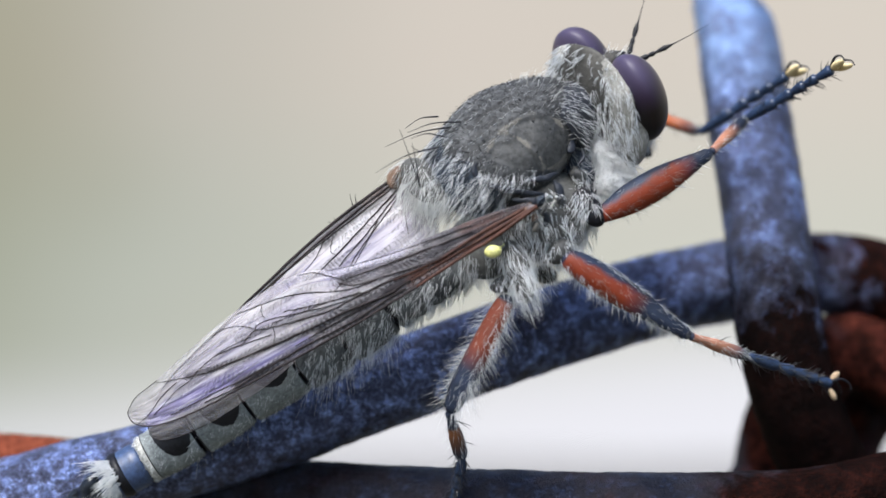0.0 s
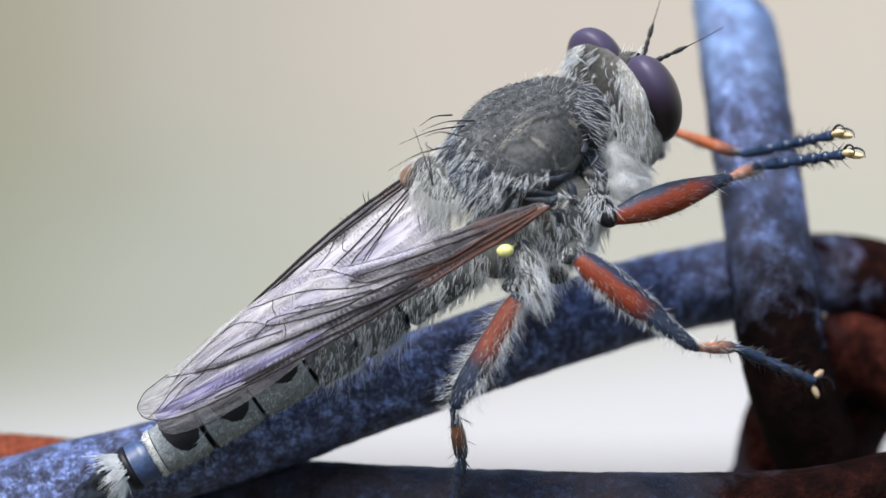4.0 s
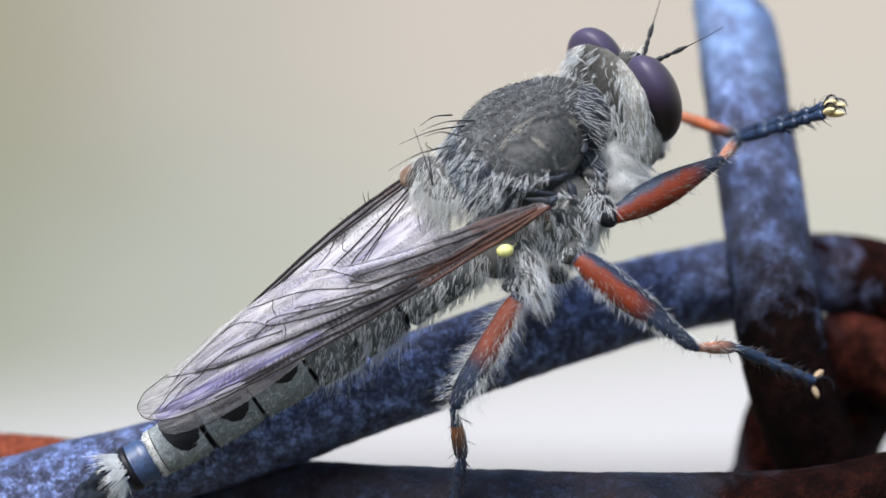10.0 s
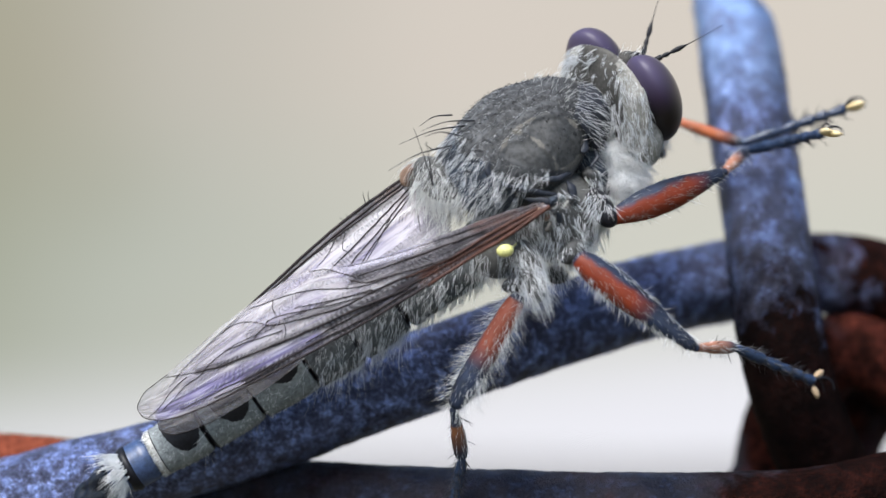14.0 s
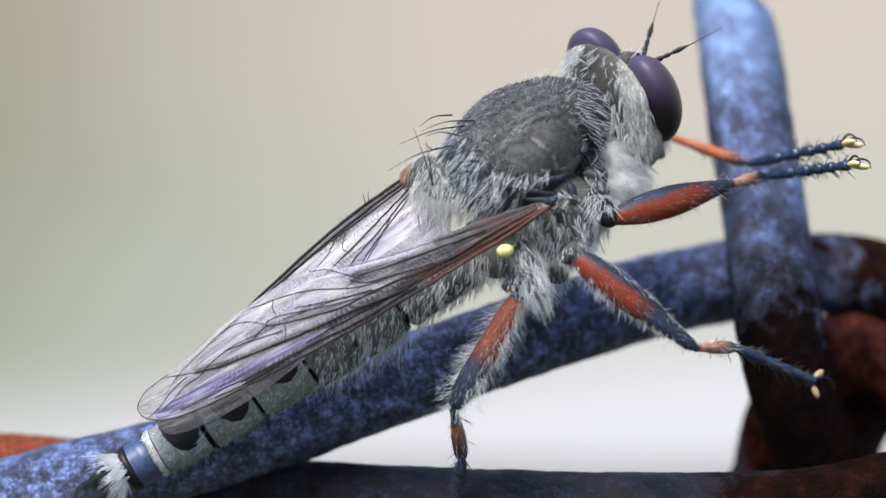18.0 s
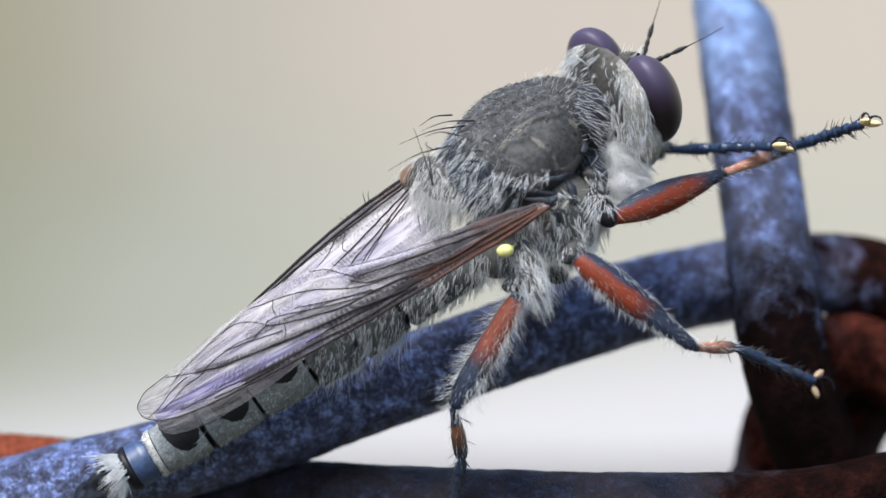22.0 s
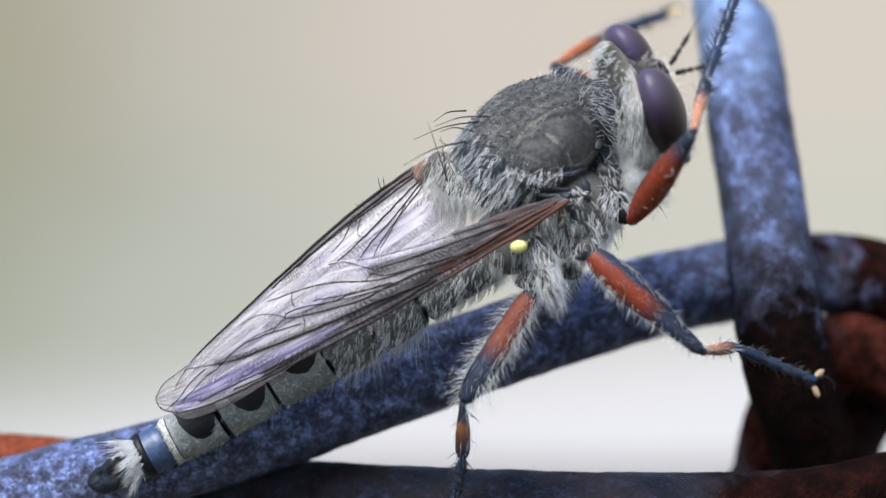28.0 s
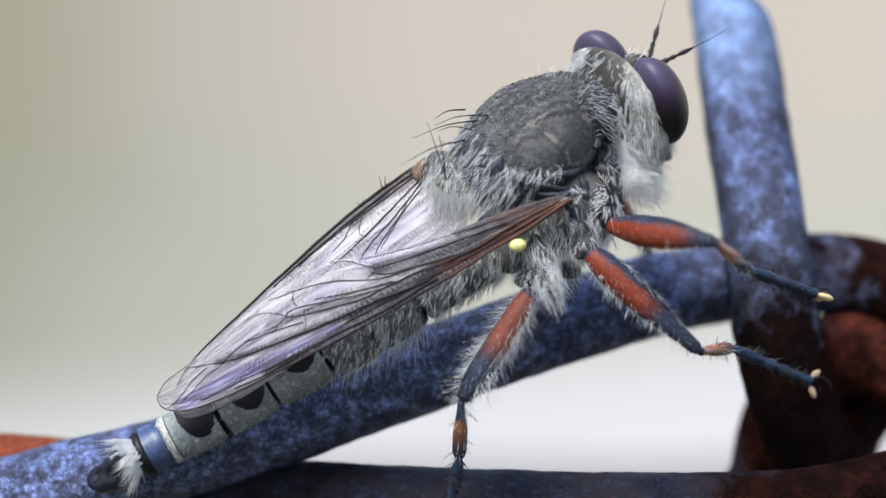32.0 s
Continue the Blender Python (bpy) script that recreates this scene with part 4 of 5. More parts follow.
def wings():
    base = part("wing_base", ellipsoid(here(727, 309, -0.2), (unit((0.55, 0, 0.8)), (0, 1, 0), unit((-0.8, 0, 0.55))), (21 * PX, 0.3 * MM, 13 * PX), 40, 28, 0.16 * MM, 2400), TAN, fly, "tan base of the lower wing")
    part("base_ridge", tube(spline([here(716, 322, -0.6), here(722, 306, -0.62), here(736, 296, -0.6)], 12), 0.05 * MM, 8), TAN, base)
    lead_far = [(750, 292, 0.4), (722, 309, 0.2), (640, 366, -0.3), (560, 430, -0.6), (500, 486, -0.8), (450, 532, -0.8), (400, 580, -0.9), (350, 627, -0.9), (312, 668, -0.9), (287, 708, -0.9), (278, 742, -0.9)]
    trail_far = [(800, 380, -1.0), (790, 440, -1.2), (720, 500, -1.2), (630, 570, -1.2), (560, 620, -1.1), (490, 675, -1.1), (430, 715, -1.0), (385, 742, -1.0), (340, 762, -1.0), (305, 770, -0.9), (282, 762, -0.9)]
    edge = [p[:2] for p in lead_far]
    far = wing("wing", lead_far, trail_far, 0.15,
               [("smoke", 0.9, 13, [(700, 338), (660, 366), (630, 388), (596, 420)]), ("rust", 0.7, 6, [(700, 334), (684, 345), (668, 356)]), ("smoke", 0.75, 5, [(716, 318), (640, 376), (560, 441), (500, 495)]),
                ("violet", 0.35, 34, [(790, 395), (720, 420), (650, 462), (600, 500)]), ("violet", 0.5, 12, [(480, 505), (420, 562), (350, 629), (312, 672)])],
               [("leading_vein", VEIN, 0.060, 0.045, edge[1:6]), ("leading_vein", VEIN, 0.04, 0.018, edge[5:]), ("vein", VEIN, 0.045, 0.022, [(722, 318), (640, 379), (560, 444), (500, 496), (455, 536)]),
                ("vein", VEIN, 0.030, 0.014, [(718, 328), (650, 380), (600, 417), (540, 464), (500, 500)]), ("vein", VEIN, 0.034, 0.012, [(728, 330), (690, 370), (650, 412), (600, 462), (560, 498), (500, 552), (440, 606)]),
                ("vein", VEIN, 0.030, 0.012, [(732, 332), (700, 372), (668, 412), (630, 455), (600, 500), (560, 545)]), ("vein", VEIN, 0.026, 0.011, [(735, 336), (690, 395), (650, 450), (625, 500)]),
                ("vein", VEIN, 0.020, 0.010, [(740, 340), (738, 370), (744, 410)]), ("vein", VEIN, 0.018, 0.010, [(690, 388), (664, 436), (645, 468)]), ("vein", VEIN, 0.016, 0.010, [(600, 408), (580, 450), (560, 474)]),
                ("cross_vein", VEIN, 0.014, 0.012, [(610, 414), (606, 440), (616, 446)]), ("cross_vein", VEIN, 0.013, 0.012, [(530, 500), (538, 512), (546, 514)]),
                ("rim_vein", VEIN, 0.014, 0.010, [(278, 742), (282, 762), (305, 770), (340, 762), (385, 742)])],
               "clear wing folded beneath the other, black veins along its edge")
    for u, v, du, dv in ((648, 342, -6, -20), (654, 338, -2, -16), (622, 372, -10, -8), (626, 368, 4, -10), (616, 374, -14, -3)):
        a = here(u, v + 21, -0.35)
        b = here(u + du, v + dv + 16, -0.45)
        part("costal_bristle", tube(spline([a, (a + b) / 2 + np.array((-0.03, 0, 0.03)) * MM, b], 8), np.linspace(0.022, 0.006, 8) * MM, 6), BRISTLE, far)
    lead_near = [(974, 366, -2.9), (900, 418, -2.9), (850, 448, -2.9), (760, 506, -2.7), (640, 577, -2.4), (520, 642, -2.2), (400, 704, -2.0), (330, 734, -1.8), (284, 745, -1.7), (255, 740, -1.6), (244, 726, -1.6)]
    trail_near = [(955, 358, -2.8), (890, 376, -2.8), (830, 398, -2.7), (740, 432, -2.5), (640, 464, -2.2), (545, 480, -2.0), (470, 520, -1.8), (400, 571, -1.8), (345, 618, -1.7), (296, 662, -1.6), (258, 692, -1.6), (243, 718, -1.6)]
    rim = [p[:2] for p in lead_near]
    near = wing("wing", lead_near, trail_near, 0.2,
                [("rust", 0.9, 11, [(962, 376), (900, 409), (850, 436), (800, 464), (750, 494)]), ("rust", 0.55, 12, [(950, 368), (890, 386), (840, 402)]),
                 ("smoke", 0.97, 19, [(940, 384), (840, 424), (750, 484), (650, 542), (590, 574)]), ("smoke", 0.97, 13, [(800, 474), (700, 532), (600, 588), (520, 632), (440, 674)]),
                 ("smoke", 0.97, 16, [(860, 412), (780, 444), (700, 474), (630, 493)]), ("smoke", 0.95, 18, [(910, 385), (840, 405), (780, 430)]),
                 ("smoke", 0.92, 7, [(640, 546), (560, 580), (500, 605), (420, 637), (350, 658)]), ("smoke", 0.6, 9, [(660, 526), (560, 556), (500, 572), (440, 592)]),
                 ("violet", 1.0, 17, [(560, 602), (480, 640), (400, 674), (330, 708), (290, 732)]), ("violet", 0.45, 22, [(720, 440), (660, 466), (610, 478)]), ("violet", 0.4, 18, [(560, 530), (500, 560), (420, 612), (340, 680)])],
                [("leading_vein", VEIN_RED, 0.085, 0.050, rim[:4]), ("leading_vein", VEIN, 0.050, 0.030, rim[3:7]), ("leading_vein", VEIN, 0.030, 0.016, rim[6:]),
                 ("leading_vein", VEIN_RED, 0.075, 0.022, [(958, 372), (880, 418), (800, 464), (740, 498)]), ("vein", VEIN, 0.03, 0.016, [(745, 494), (700, 520), (600, 574), (540, 608)]), ("leading_vein", VEIN_RED, 0.065, 0.03, [(950, 370), (870, 413), (800, 456), (720, 492)]),
                 ("vein", VEIN, 0.040, 0.016, [(800, 456), (700, 498), (650, 522), (600, 546), (540, 563), (500, 573), (472, 577)]),
                 ("vein", VEIN, 0.044, 0.009, [(720, 512), (640, 544), (560, 580), (500, 605), (420, 637), (380, 652), (320, 664), (295, 668)]),
                 ("vein", VEIN, 0.030, 0.018, [(740, 505), (640, 566), (560, 606), (500, 640), (440, 676), (380, 704)]), ("vein", VEIN, 0.022, 0.014, [(600, 586), (520, 628), (450, 664), (390, 690), (320, 726)]),
                 ("vein", VEIN, 0.020, 0.014, [(472, 577), (474, 569), (500, 558), (560, 546), (640, 526), (680, 513)]), ("vein", VEIN, 0.018, 0.012, [(520, 546), (580, 534), (640, 520), (690, 505)]),
                 ("vein", VEIN, 0.040, 0.020, [(860, 408), (760, 445), (690, 470), (630, 490)]), ("vein", VEIN, 0.018, 0.014, [(630, 491), (604, 484), (575, 477), (547, 481)]),
                 ("vein", VEIN, 0.036, 0.022, [(870, 424), (780, 462), (700, 486), (650, 500), (622, 497)]), ("vein", VEIN, 0.024, 0.013, [(690, 490), (650, 505), (610, 511), (560, 513), (520, 520), (488, 530), (440, 548)]),
                 ("vein", VEIN, 0.018, 0.010, [(860, 398), (780, 424), (700, 450), (640, 466), (600, 474)]), ("vein", VEIN, 0.018, 0.010, [(660, 512), (600, 530), (550, 548), (500, 566)]),
                 ("vein", VEIN, 0.016, 0.011, [(472, 575), (440, 570), (412, 576), (392, 590)]), ("vein", VEIN, 0.018, 0.011, [(500, 586), (440, 605), (400, 622), (372, 644), (355, 664), (328, 684), (308, 706), (290, 724)]),
                 ("vein", VEIN, 0.014, 0.010, [(455, 592), (425, 606), (396, 622)]), ("cross_vein", VEIN, 0.016, 0.013, [(484, 530), (482, 545), (488, 556)]), ("cross_vein", VEIN, 0.014, 0.012, [(470, 577), (456, 592), (446, 606)]),
                 ("cross_vein", VEIN, 0.014, 0.012, [(626, 495), (616, 506), (612, 512)]), ("cross_vein", VEIN, 0.014, 0.012, [(504, 574), (506, 590), (502, 604)]), ("vein", VEIN, 0.018, 0.012, [(330, 668), (304, 692), (282, 722), (262, 740)]),
                 ("rim_vein", VEIN, 0.014, 0.010, [(255, 740), (244, 726), (245, 712), (258, 692), (296, 662)])],
                "smoky wing folded over the back, brown root and dark veins")
    WINGS.extend((far, near))


thorax_parts()
abdomen_parts()
wings()

# ---- head ----
# its own space: x towards the face, y to the fly's left, z to the crown
HEAD_L = unit((-0.612, 0.683, 0.398))
HEAD_F = np.array((0.789, 0.560, 0.253))
HEAD_F = unit(HEAD_F - HEAD_L * np.dot(HEAD_F, HEAD_L))
HEAD_U = np.cross(HEAD_F, HEAD_L)
HEAD_AT = here(1103, 163, 0.0)
NECK = HEAD_AT - 0.9 * MM * HEAD_F


def head_matrix(f, left, up, p):
    m = Matrix([[f[i], left[i], up[i], p[i]] for i in range(3)] + [[0, 0, 0, 1]])
    return m


HEAD_HOME = head_matrix(HEAD_F, HEAD_L, HEAD_U, HEAD_AT)


def build_head():
    angles, reach = (-90, -60, -34, -13, 8, 25, 47, 82, 90), (2.2, 2.42, 2.66, 2.60, 2.02, 1.71, 1.56, 1.86, 1.86)

    def disc(q):
        """A thick disc: a roof above, broad cheeks below."""
        k = np.interp(math.degrees(math.atan2(q[2], abs(q[1]))), angles, reach) * max(1e-3, math.hypot(q[1], q[2])) ** -0.4
        return np.array((1, k, k))
    skull = ellipsoid((-0.52 * MM, 0, -0.38 * MM), (unit((1, 0, 0.12)), (0, 1, 0), unit((-0.12, 0, 1))), (0.72 * MM, MM, MM), 80, 44, 0.06 * MM, 700, disc)
    dome = ellipsoid((-0.86 * MM, 0, -0.02 * MM), (unit((1, 0, 0.05)), (0, 1, 0), unit((-0.05, 0, 1))), (0.42 * MM, 2.32 * MM, 1.90 * MM), 70, 44, 0.07 * MM, 900)
    face = ellipsoid((0.75 * MM, 0, -0.95 * MM), (unit((0.62, 0, -0.8)), (0, 1, 0), unit((0.8, 0, 0.62))), (1.7 * MM, 0.8 * MM, 0.85 * MM), 30, 20, 0.05 * MM, 900)
    def cover(p):
        if p[0] > 0.25 * MM:
            return 1
        # dark middle of the nape: neck shadow painted over the brown-grey
        w = math.hypot((p[1] - 0.1 * MM) / 1.15, (p[2] - 0.3 * MM) / 1.5)
        return 2 if w + 0.45 * MM * noise.noise(Vector(p * 1500)) < 1.25 * MM else 0
    hd = part("head", joined(skull, dome, face), [HEAD_SKIN, PALE_FACE, NAPE], fly, "pale dusted head with white face hair", pick=cover)
    for sgn in (-1, 1):
        e = ellipsoid((0, 0, 0), ((1, 0, 0), (0, 1, 0), (0, 0, 1)), (1.01 * MM, 1.23 * MM, 1.75 * MM), 56, 40, shape=lambda q: np.array((1 if q[0] > 0 else 0.6, 1, 1)))
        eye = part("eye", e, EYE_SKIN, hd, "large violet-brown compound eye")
        eye.matrix_basis = pose(-0.046 * MM, sgn * 1.461 * MM, 0.294 * MM, sgn * -1.0, -19.8, sgn * 9.2)
        # antenna: two stout joints, a spindle and a fine whip
        b = np.array((1.05, sgn * 0.26, 1.0)) * MM
        way = unit((0.62, sgn * 0.38, 0.70 if sgn > 0 else 0.38))
        pts, r = [], []
        for s, w in ((0, 0.075), (0.18, 0.10), (0.34, 0.10), (0.42, 0.055), (0.5, 0.085), (0.62, 0.085), (0.70, 0.04), (0.82, 0.075), (1.05, 0.095), (1.28, 0.045), (1.40, 0.02), (1.9, 0.013), (2.7, 0.007)):
            pts.append(b + way * s * MM + np.array((0.02, 0, 0.05)) * MM * max(0, s - 1.3) ** 2)
            r.append(w * MM)
        part("antenna", tube(pts, r, 10), BLACK, hd, "short black antenna with a fine whip")
    frons = ellipsoid((0.42 * MM, 0, 0.50 * MM), (unit((0.5, 0, -0.86)), (0, 1, 0), unit((0.86, 0, 0.5))), (1.15 * MM, 0.52 * MM, 0.62 * MM), 36, 26, 0.08 * MM, 1500)
    fro = part("frons", frons, NAPE, hd, "brown-grey ridge between the eyes")
    part("frons_hair", fur(frons, 260, 0.34 * MM, 0.008 * MM, np.array((0.5, 0, 0.1)), 0.5, 0.2), HAIR_CREAM, fro)
    cone = tube(spline([(0.7 * MM, 0, -0.9 * MM), (1.25 * MM, 0, -1.6 * MM), (1.68 * MM, 0, -2.25 * MM), (1.92 * MM, 0, -2.68 * MM)], 16), np.linspace(0.85, 0.26, 16) * MM, 24)
    muz = part("muzzle", cone, PALE_FACE, hd, "white downy muzzle round the beak")
    part("muzzle_down", fur(cone, 900, 0.40 * MM, 0.007 * MM, np.array((0.5, 0, -0.8)), 0.35, 0.2), HAIR_DOWN, muz, "white down on the muzzle")
    # stout beak below the face
    beak = tube(spline([(0.9 * MM, 0, -1.3 * MM), (1.5 * MM, 0, -2.0 * MM), (1.95 * MM, 0, -2.75 * MM), (2.15 * MM, 0, -3.15 * MM)], 20), np.interp(np.linspace(0, 1, 20), (0, 0.5, 0.8, 0.93, 1), (0.30, 0.22, 0.19, 0.22, 0.10)) * MM, 18)
    part("proboscis", beak, BLACK, hd, "shiny black beak")
    part("face_hair", fur(face, 1700, 0.55 * MM, 0.010 * MM, np.array((0.1, 0, -1.0)), 0.3, 0.05), HAIR_WHITE, hd, "dense white beard")
    puff = ellipsoid((-0.05 * MM, -0.35 * MM, -2.2 * MM), ((1, 0, 0), (0, 1, 0), (0, 0, 1)), (0.42 * MM, 0.55 * MM, 0.55 * MM), 30, 20, 0.2 * MM, 1200)
    chin = part("chin", puff, PALE_FACE, hd, "white downy chin")
    part("chin_hair", fur(puff, 900, 0.75 * MM, 0.0075 * MM, np.array((0.1, -0.1, -0.9)), 0.45, 0.2), HAIR_DOWN, hd, "thick white chin hair")
    low = lambda p, q: p[2] < -0.3 * MM and p[0] < -0.5 * MM
    part("beard", locks(dome, 260, 5, 0.75 * MM, 0.0085 * MM, np.array((0.1, 0, -1.0)), 0.22, 0.2, 0.12, 0.06, low), HAIR_WHITE, hd, "white hair below the eyes")
    rear = lambda p, q: p[0] < -0.6 * MM and (math.hypot(p[1] / 1.2, (p[2] - 0.2 * MM) / 1.5) > 0.8 * MM or noise.noise(Vector(p * 2500)) > 0.12)
    part("nape_hair", locks(joined(skull, dome), 900, 4, 0.46 * MM, 0.0075 * MM, lambda p: np.array((-0.2, 0.5 * np.sign(p[1]), -0.8)), 0.24, 0.3, 0.15, 0.05, rear), HAIR_WHITE, hd, "pale nape hair")
    crown = lambda p, q: p[2] > 0.5 * MM and abs(p[1]) < 1.2 * MM
    part("crown_hair", fur(skull, 120, 0.35 * MM, 0.012 * MM, np.array((0.3, 0, 0.8)), 0.5, 0.2, crown), HAIR_GREY, hd)
    bump_ = ellipsoid((0.45 * MM, 0, 1.22 * MM), ((1, 0, 0), (0, 1, 0), (0, 0, 1)), (0.24 * MM, 0.24 * MM, 0.2 * MM), 18, 12)
    part("ocellus", bump_, BLACK, hd, "small dark bump between the eyes")
    hd.matrix_basis = HEAD_HOME
    return hd


head = build_head()

# ---- legs ----
# each joint piece lies along its own x from its upper joint; z is its upper side
def profile(length, stops, seg=24, flat=1.0, n=30, sag=0.0):
    s = np.linspace(0, 1, n)
    r = np.interp(s, [p for p, _ in stops], [w for _, w in stops]) * MM
    r = np.convolve(np.pad(r, 2, mode="edge"), np.ones(5) / 5, "valid")
    r[0], r[-1] = r[0] * 0.6, r[-1] * 0.6
    return tube([(x * length * MM, 0, sag * MM * math.sin(math.pi * x)) for x in s], r, seg, flat)


def spines(ob, length, n, reach, seed, lo=0.1, hi=0.98, rad=0.12, name="leg_fringe"):
    g = np.random.default_rng(seed)
    s = g.uniform(lo, hi, n)
    a = g.uniform(0, 2 * math.pi, n)
    roots = np.stack([s * length, rad * np.cos(a), rad * np.sin(a)], 1) * MM
    ways = np.stack([np.full(n, 0.55), np.cos(a), np.sin(a)], 1)
    part(name, strands(roots, ways, reach * MM * g.uniform(0.6, 1.2, n), 0.019 * MM, np.tile((0.25, 0, 0), (n, 1))), BRISTLE, ob, "black spines")


def femur(name, length, thick, skin, hair, label):
    if name[0] == "h":
        g = profile(length, [(0, 0.26), (0.12, thick * 0.85), (0.5, thick), (0.8, thick * 0.98), (0.93, 0.36), (1, 0.26)], flat=0.8)
    elif name[0] == "m":
        g = profile(length, [(0, 0.26), (0.08, thick * 0.8), (0.28, thick), (0.5, thick * 0.92), (0.78, thick * 0.6), (0.93, 0.24), (1, 0.24)], flat=0.8)
    else:
        g = profile(length, [(0, 0.22), (0.1, 0.36), (0.3, thick), (0.55, thick), (0.8, thick * 0.66), (0.93, 0.22), (1, 0.22)], flat=0.8)
    ob = part(name, g, skin, fly, label)
    edge = lambda p, q: abs(q[1]) < 0.72
    part("leg_hair", fur(g, hair, (0.36 if hair < 600 else 0.62) * MM, (0.0075 if hair < 600 else 0.0045) * MM, np.array((0.6, 0, -0.5)) if hair < 600 else np.array((0.6, 0, -0.1)), 0.45 if hair < 600 else 0.6, 0.2, edge), HAIR_WHITE, ob, "fine white hair")
    part("leg_down", fur(g, 420, 0.22 * MM, 0.006 * MM, np.array((0.9, 0, -0.2)), 0.25, 0.1), HAIR_GREY, ob, "fine grey down")
    spines(ob, length, 5, 0.45, len(name), 0.35, 0.95, 0.22)
    return ob


def tibia(name, length, skin, hair, label, thick=0.225):
    g = profile(length, [(0, 0.17), (0.1, 0.13), (0.5, thick), (0.9, thick), (1, 0.13)])
    ob = part(name, g, skin, fly, label)
    part("leg_hair", fur(g, hair, 0.32 * MM, 0.006 * MM, np.array((0.7, 0, -0.3)), 0.4, 0.2), HAIR_WHITE, ob, "fine pale hair")
    spines(ob, length, 9, 0.5, 3 + len(name), 0.15, 0.98, 0.13)
    return ob


def tarsus(name, length, label, splay=False):
    """Five joints, spines, two claws and two cream pads."""
    foot = length - 0.5
    s = np.linspace(0, 1, 61)
    cut = np.array((0.0, 0.36, 0.55, 0.70, 0.83, 1.0))
    r = np.zeros(61)
    for i in range(5):
        m = (s >= cut[i]) & (s <= cut[i + 1])
        e = (s[m] - cut[i]) / (cut[i + 1] - cut[i])
        r[m] = (0.115 + 0.105 * e ** 0.7 - 0.05 * np.exp(-(1 - e) / 0.08)) * (1.08 - 0.12 * i / 4)
    g = tube([(x * foot * MM, 0, 0) for x in s], r * MM, 18)
    ob = part(name, g, TARSUS_SKIN, fly, label)
    spines(ob, foot, 76, 0.40, 11 + len(name), 0.03, 0.97, 0.15)
    part("leg_hair", fur(g, 140, 0.2 * MM, 0.008 * MM, np.array((0.9, 0, 0)), 0.4, 0.1), BRISTLE, ob)
    for sgn in (-1, 1):
        p = spline([(foot * MM, sgn * 0.05 * MM, 0.06 * MM), ((foot + 0.34) * MM, sgn * 0.20 * MM, 0.24 * MM), ((foot + 0.66) * MM, sgn * 0.28 * MM, 0.12 * MM), ((foot + 0.78) * MM, sgn * 0.28 * MM, -0.14 * MM)], 14)
        part("claw", tube(p, np.linspace(0.06, 0.014, 14) * MM, 8), BLACK, ob, "curved black claw")
        if splay:
            part("foot_pad", ellipsoid(((foot + 0.18) * MM, 0, sgn * 0.34 * MM), ((1, 0, sgn * 1.1), (-sgn * 1.1, 0, 1), (0, 1, 0)), (0.25 * MM, 0.12 * MM, 0.11 * MM), 18, 12), CLAW_PAD, ob, "cream foot pad")
            continue
        part("foot_pad", ellipsoid(((foot + 0.36) * MM, sgn * 0.16 * MM, -0.04 * MM), ((1, sgn * 0.3, -0.1), (0, 0, 1), (0, 1, 0)), (0.36 * MM, 0.12 * MM, 0.19 * MM), 18, 12), PAD, ob, "amber foot pad")
    return ob


hip_geo = profile(1.5, [(0, 0.34), (0.4, 0.44), (0.8, 0.38), (0.93, 0.26), (1, 0.12)])
front_coxa = part("coxa", hip_geo, BLACK, fly, "dark front hip joint")
part("coxa_hair", fur(hip_geo, 330, 0.5 * MM, 0.011 * MM, np.array((0.5, 0, -0.4)), 0.4, 0.2, lambda p, q: p[0] < 1.0 * MM), HAIR_WHITE, front_coxa)
LEGS = {
    "near_fore": (femur("front_femur", 4.75, 0.56, FEMUR_SKIN, 26, "thick red-brown front thigh, blue-black above"), tibia("front_tibia", 3.2, SHIN_SKIN, 120, "slim orange-brown front shin"), tarsus("front_tarsus", 4.5, "blue-black spiny front foot"), (4.75, 3.2, 4.5)),
    "far_fore": (femur("front_femur", 4.75, 0.42, FAR_SKIN, 40, "slim orange-red front thigh"), tibia("front_tibia", 3.2, DARK_SHIN, 100, "slim dark front shin"), tarsus("front_tarsus", 4.5, "blue-black spiny front foot"), (4.75, 3.2, 4.5)),
    "near_mid": (femur("middle_femur", 5.2, 0.57, MID_SKIN, 320, "red-brown middle thigh, blue-black above"), tibia("middle_tibia", 2.55, SHIN_SKIN, 110, "short orange middle shin with pale hair"), tarsus("middle_tarsus", 4.2, "blue-black middle foot clinging to the wire", True), (5.2, 2.55, 4.2)),
    "near_hind": (femur("hind_femur", 4.55, 0.47, HIND_SKIN, 620, "red-brown hind thigh fringed with white hair"), tibia("hind_tibia", 2.2, HIND_SHIN, 90, "dark orange hind shin with black spines", 0.26), tarsus("hind_tarsus", 2.2, "dark hind foot on the lower wire", True), (4.55, 2.2, 2.2)),
}
for u, v, d, ru, rv, turn in ((1012, 446, -2.0, 20, 26, 0.9), (922, 500, -2.0, 17, 34, 1.3), (985, 486, -0.6, 22, 16, 0.2)):
    cx = ellipsoid(here(u, v, d), ((math.cos(turn), 0, -math.sin(turn)), (0, 1, 0), (math.sin(turn), 0, math.cos(turn))), (ru * PX, 0.42 * MM, rv * PX), 24, 16, 0.05 * MM, 900)
    cxo = part("coxa", cx, PLATE, fly, "dark hip joint")
    part("coxa_hair", fur(cx, 130, 0.4 * MM, 0.010 * MM, np.array((0.2, -0.2, -0.9)), 0.35, 0.2), HAIR_WHITE, cxo)
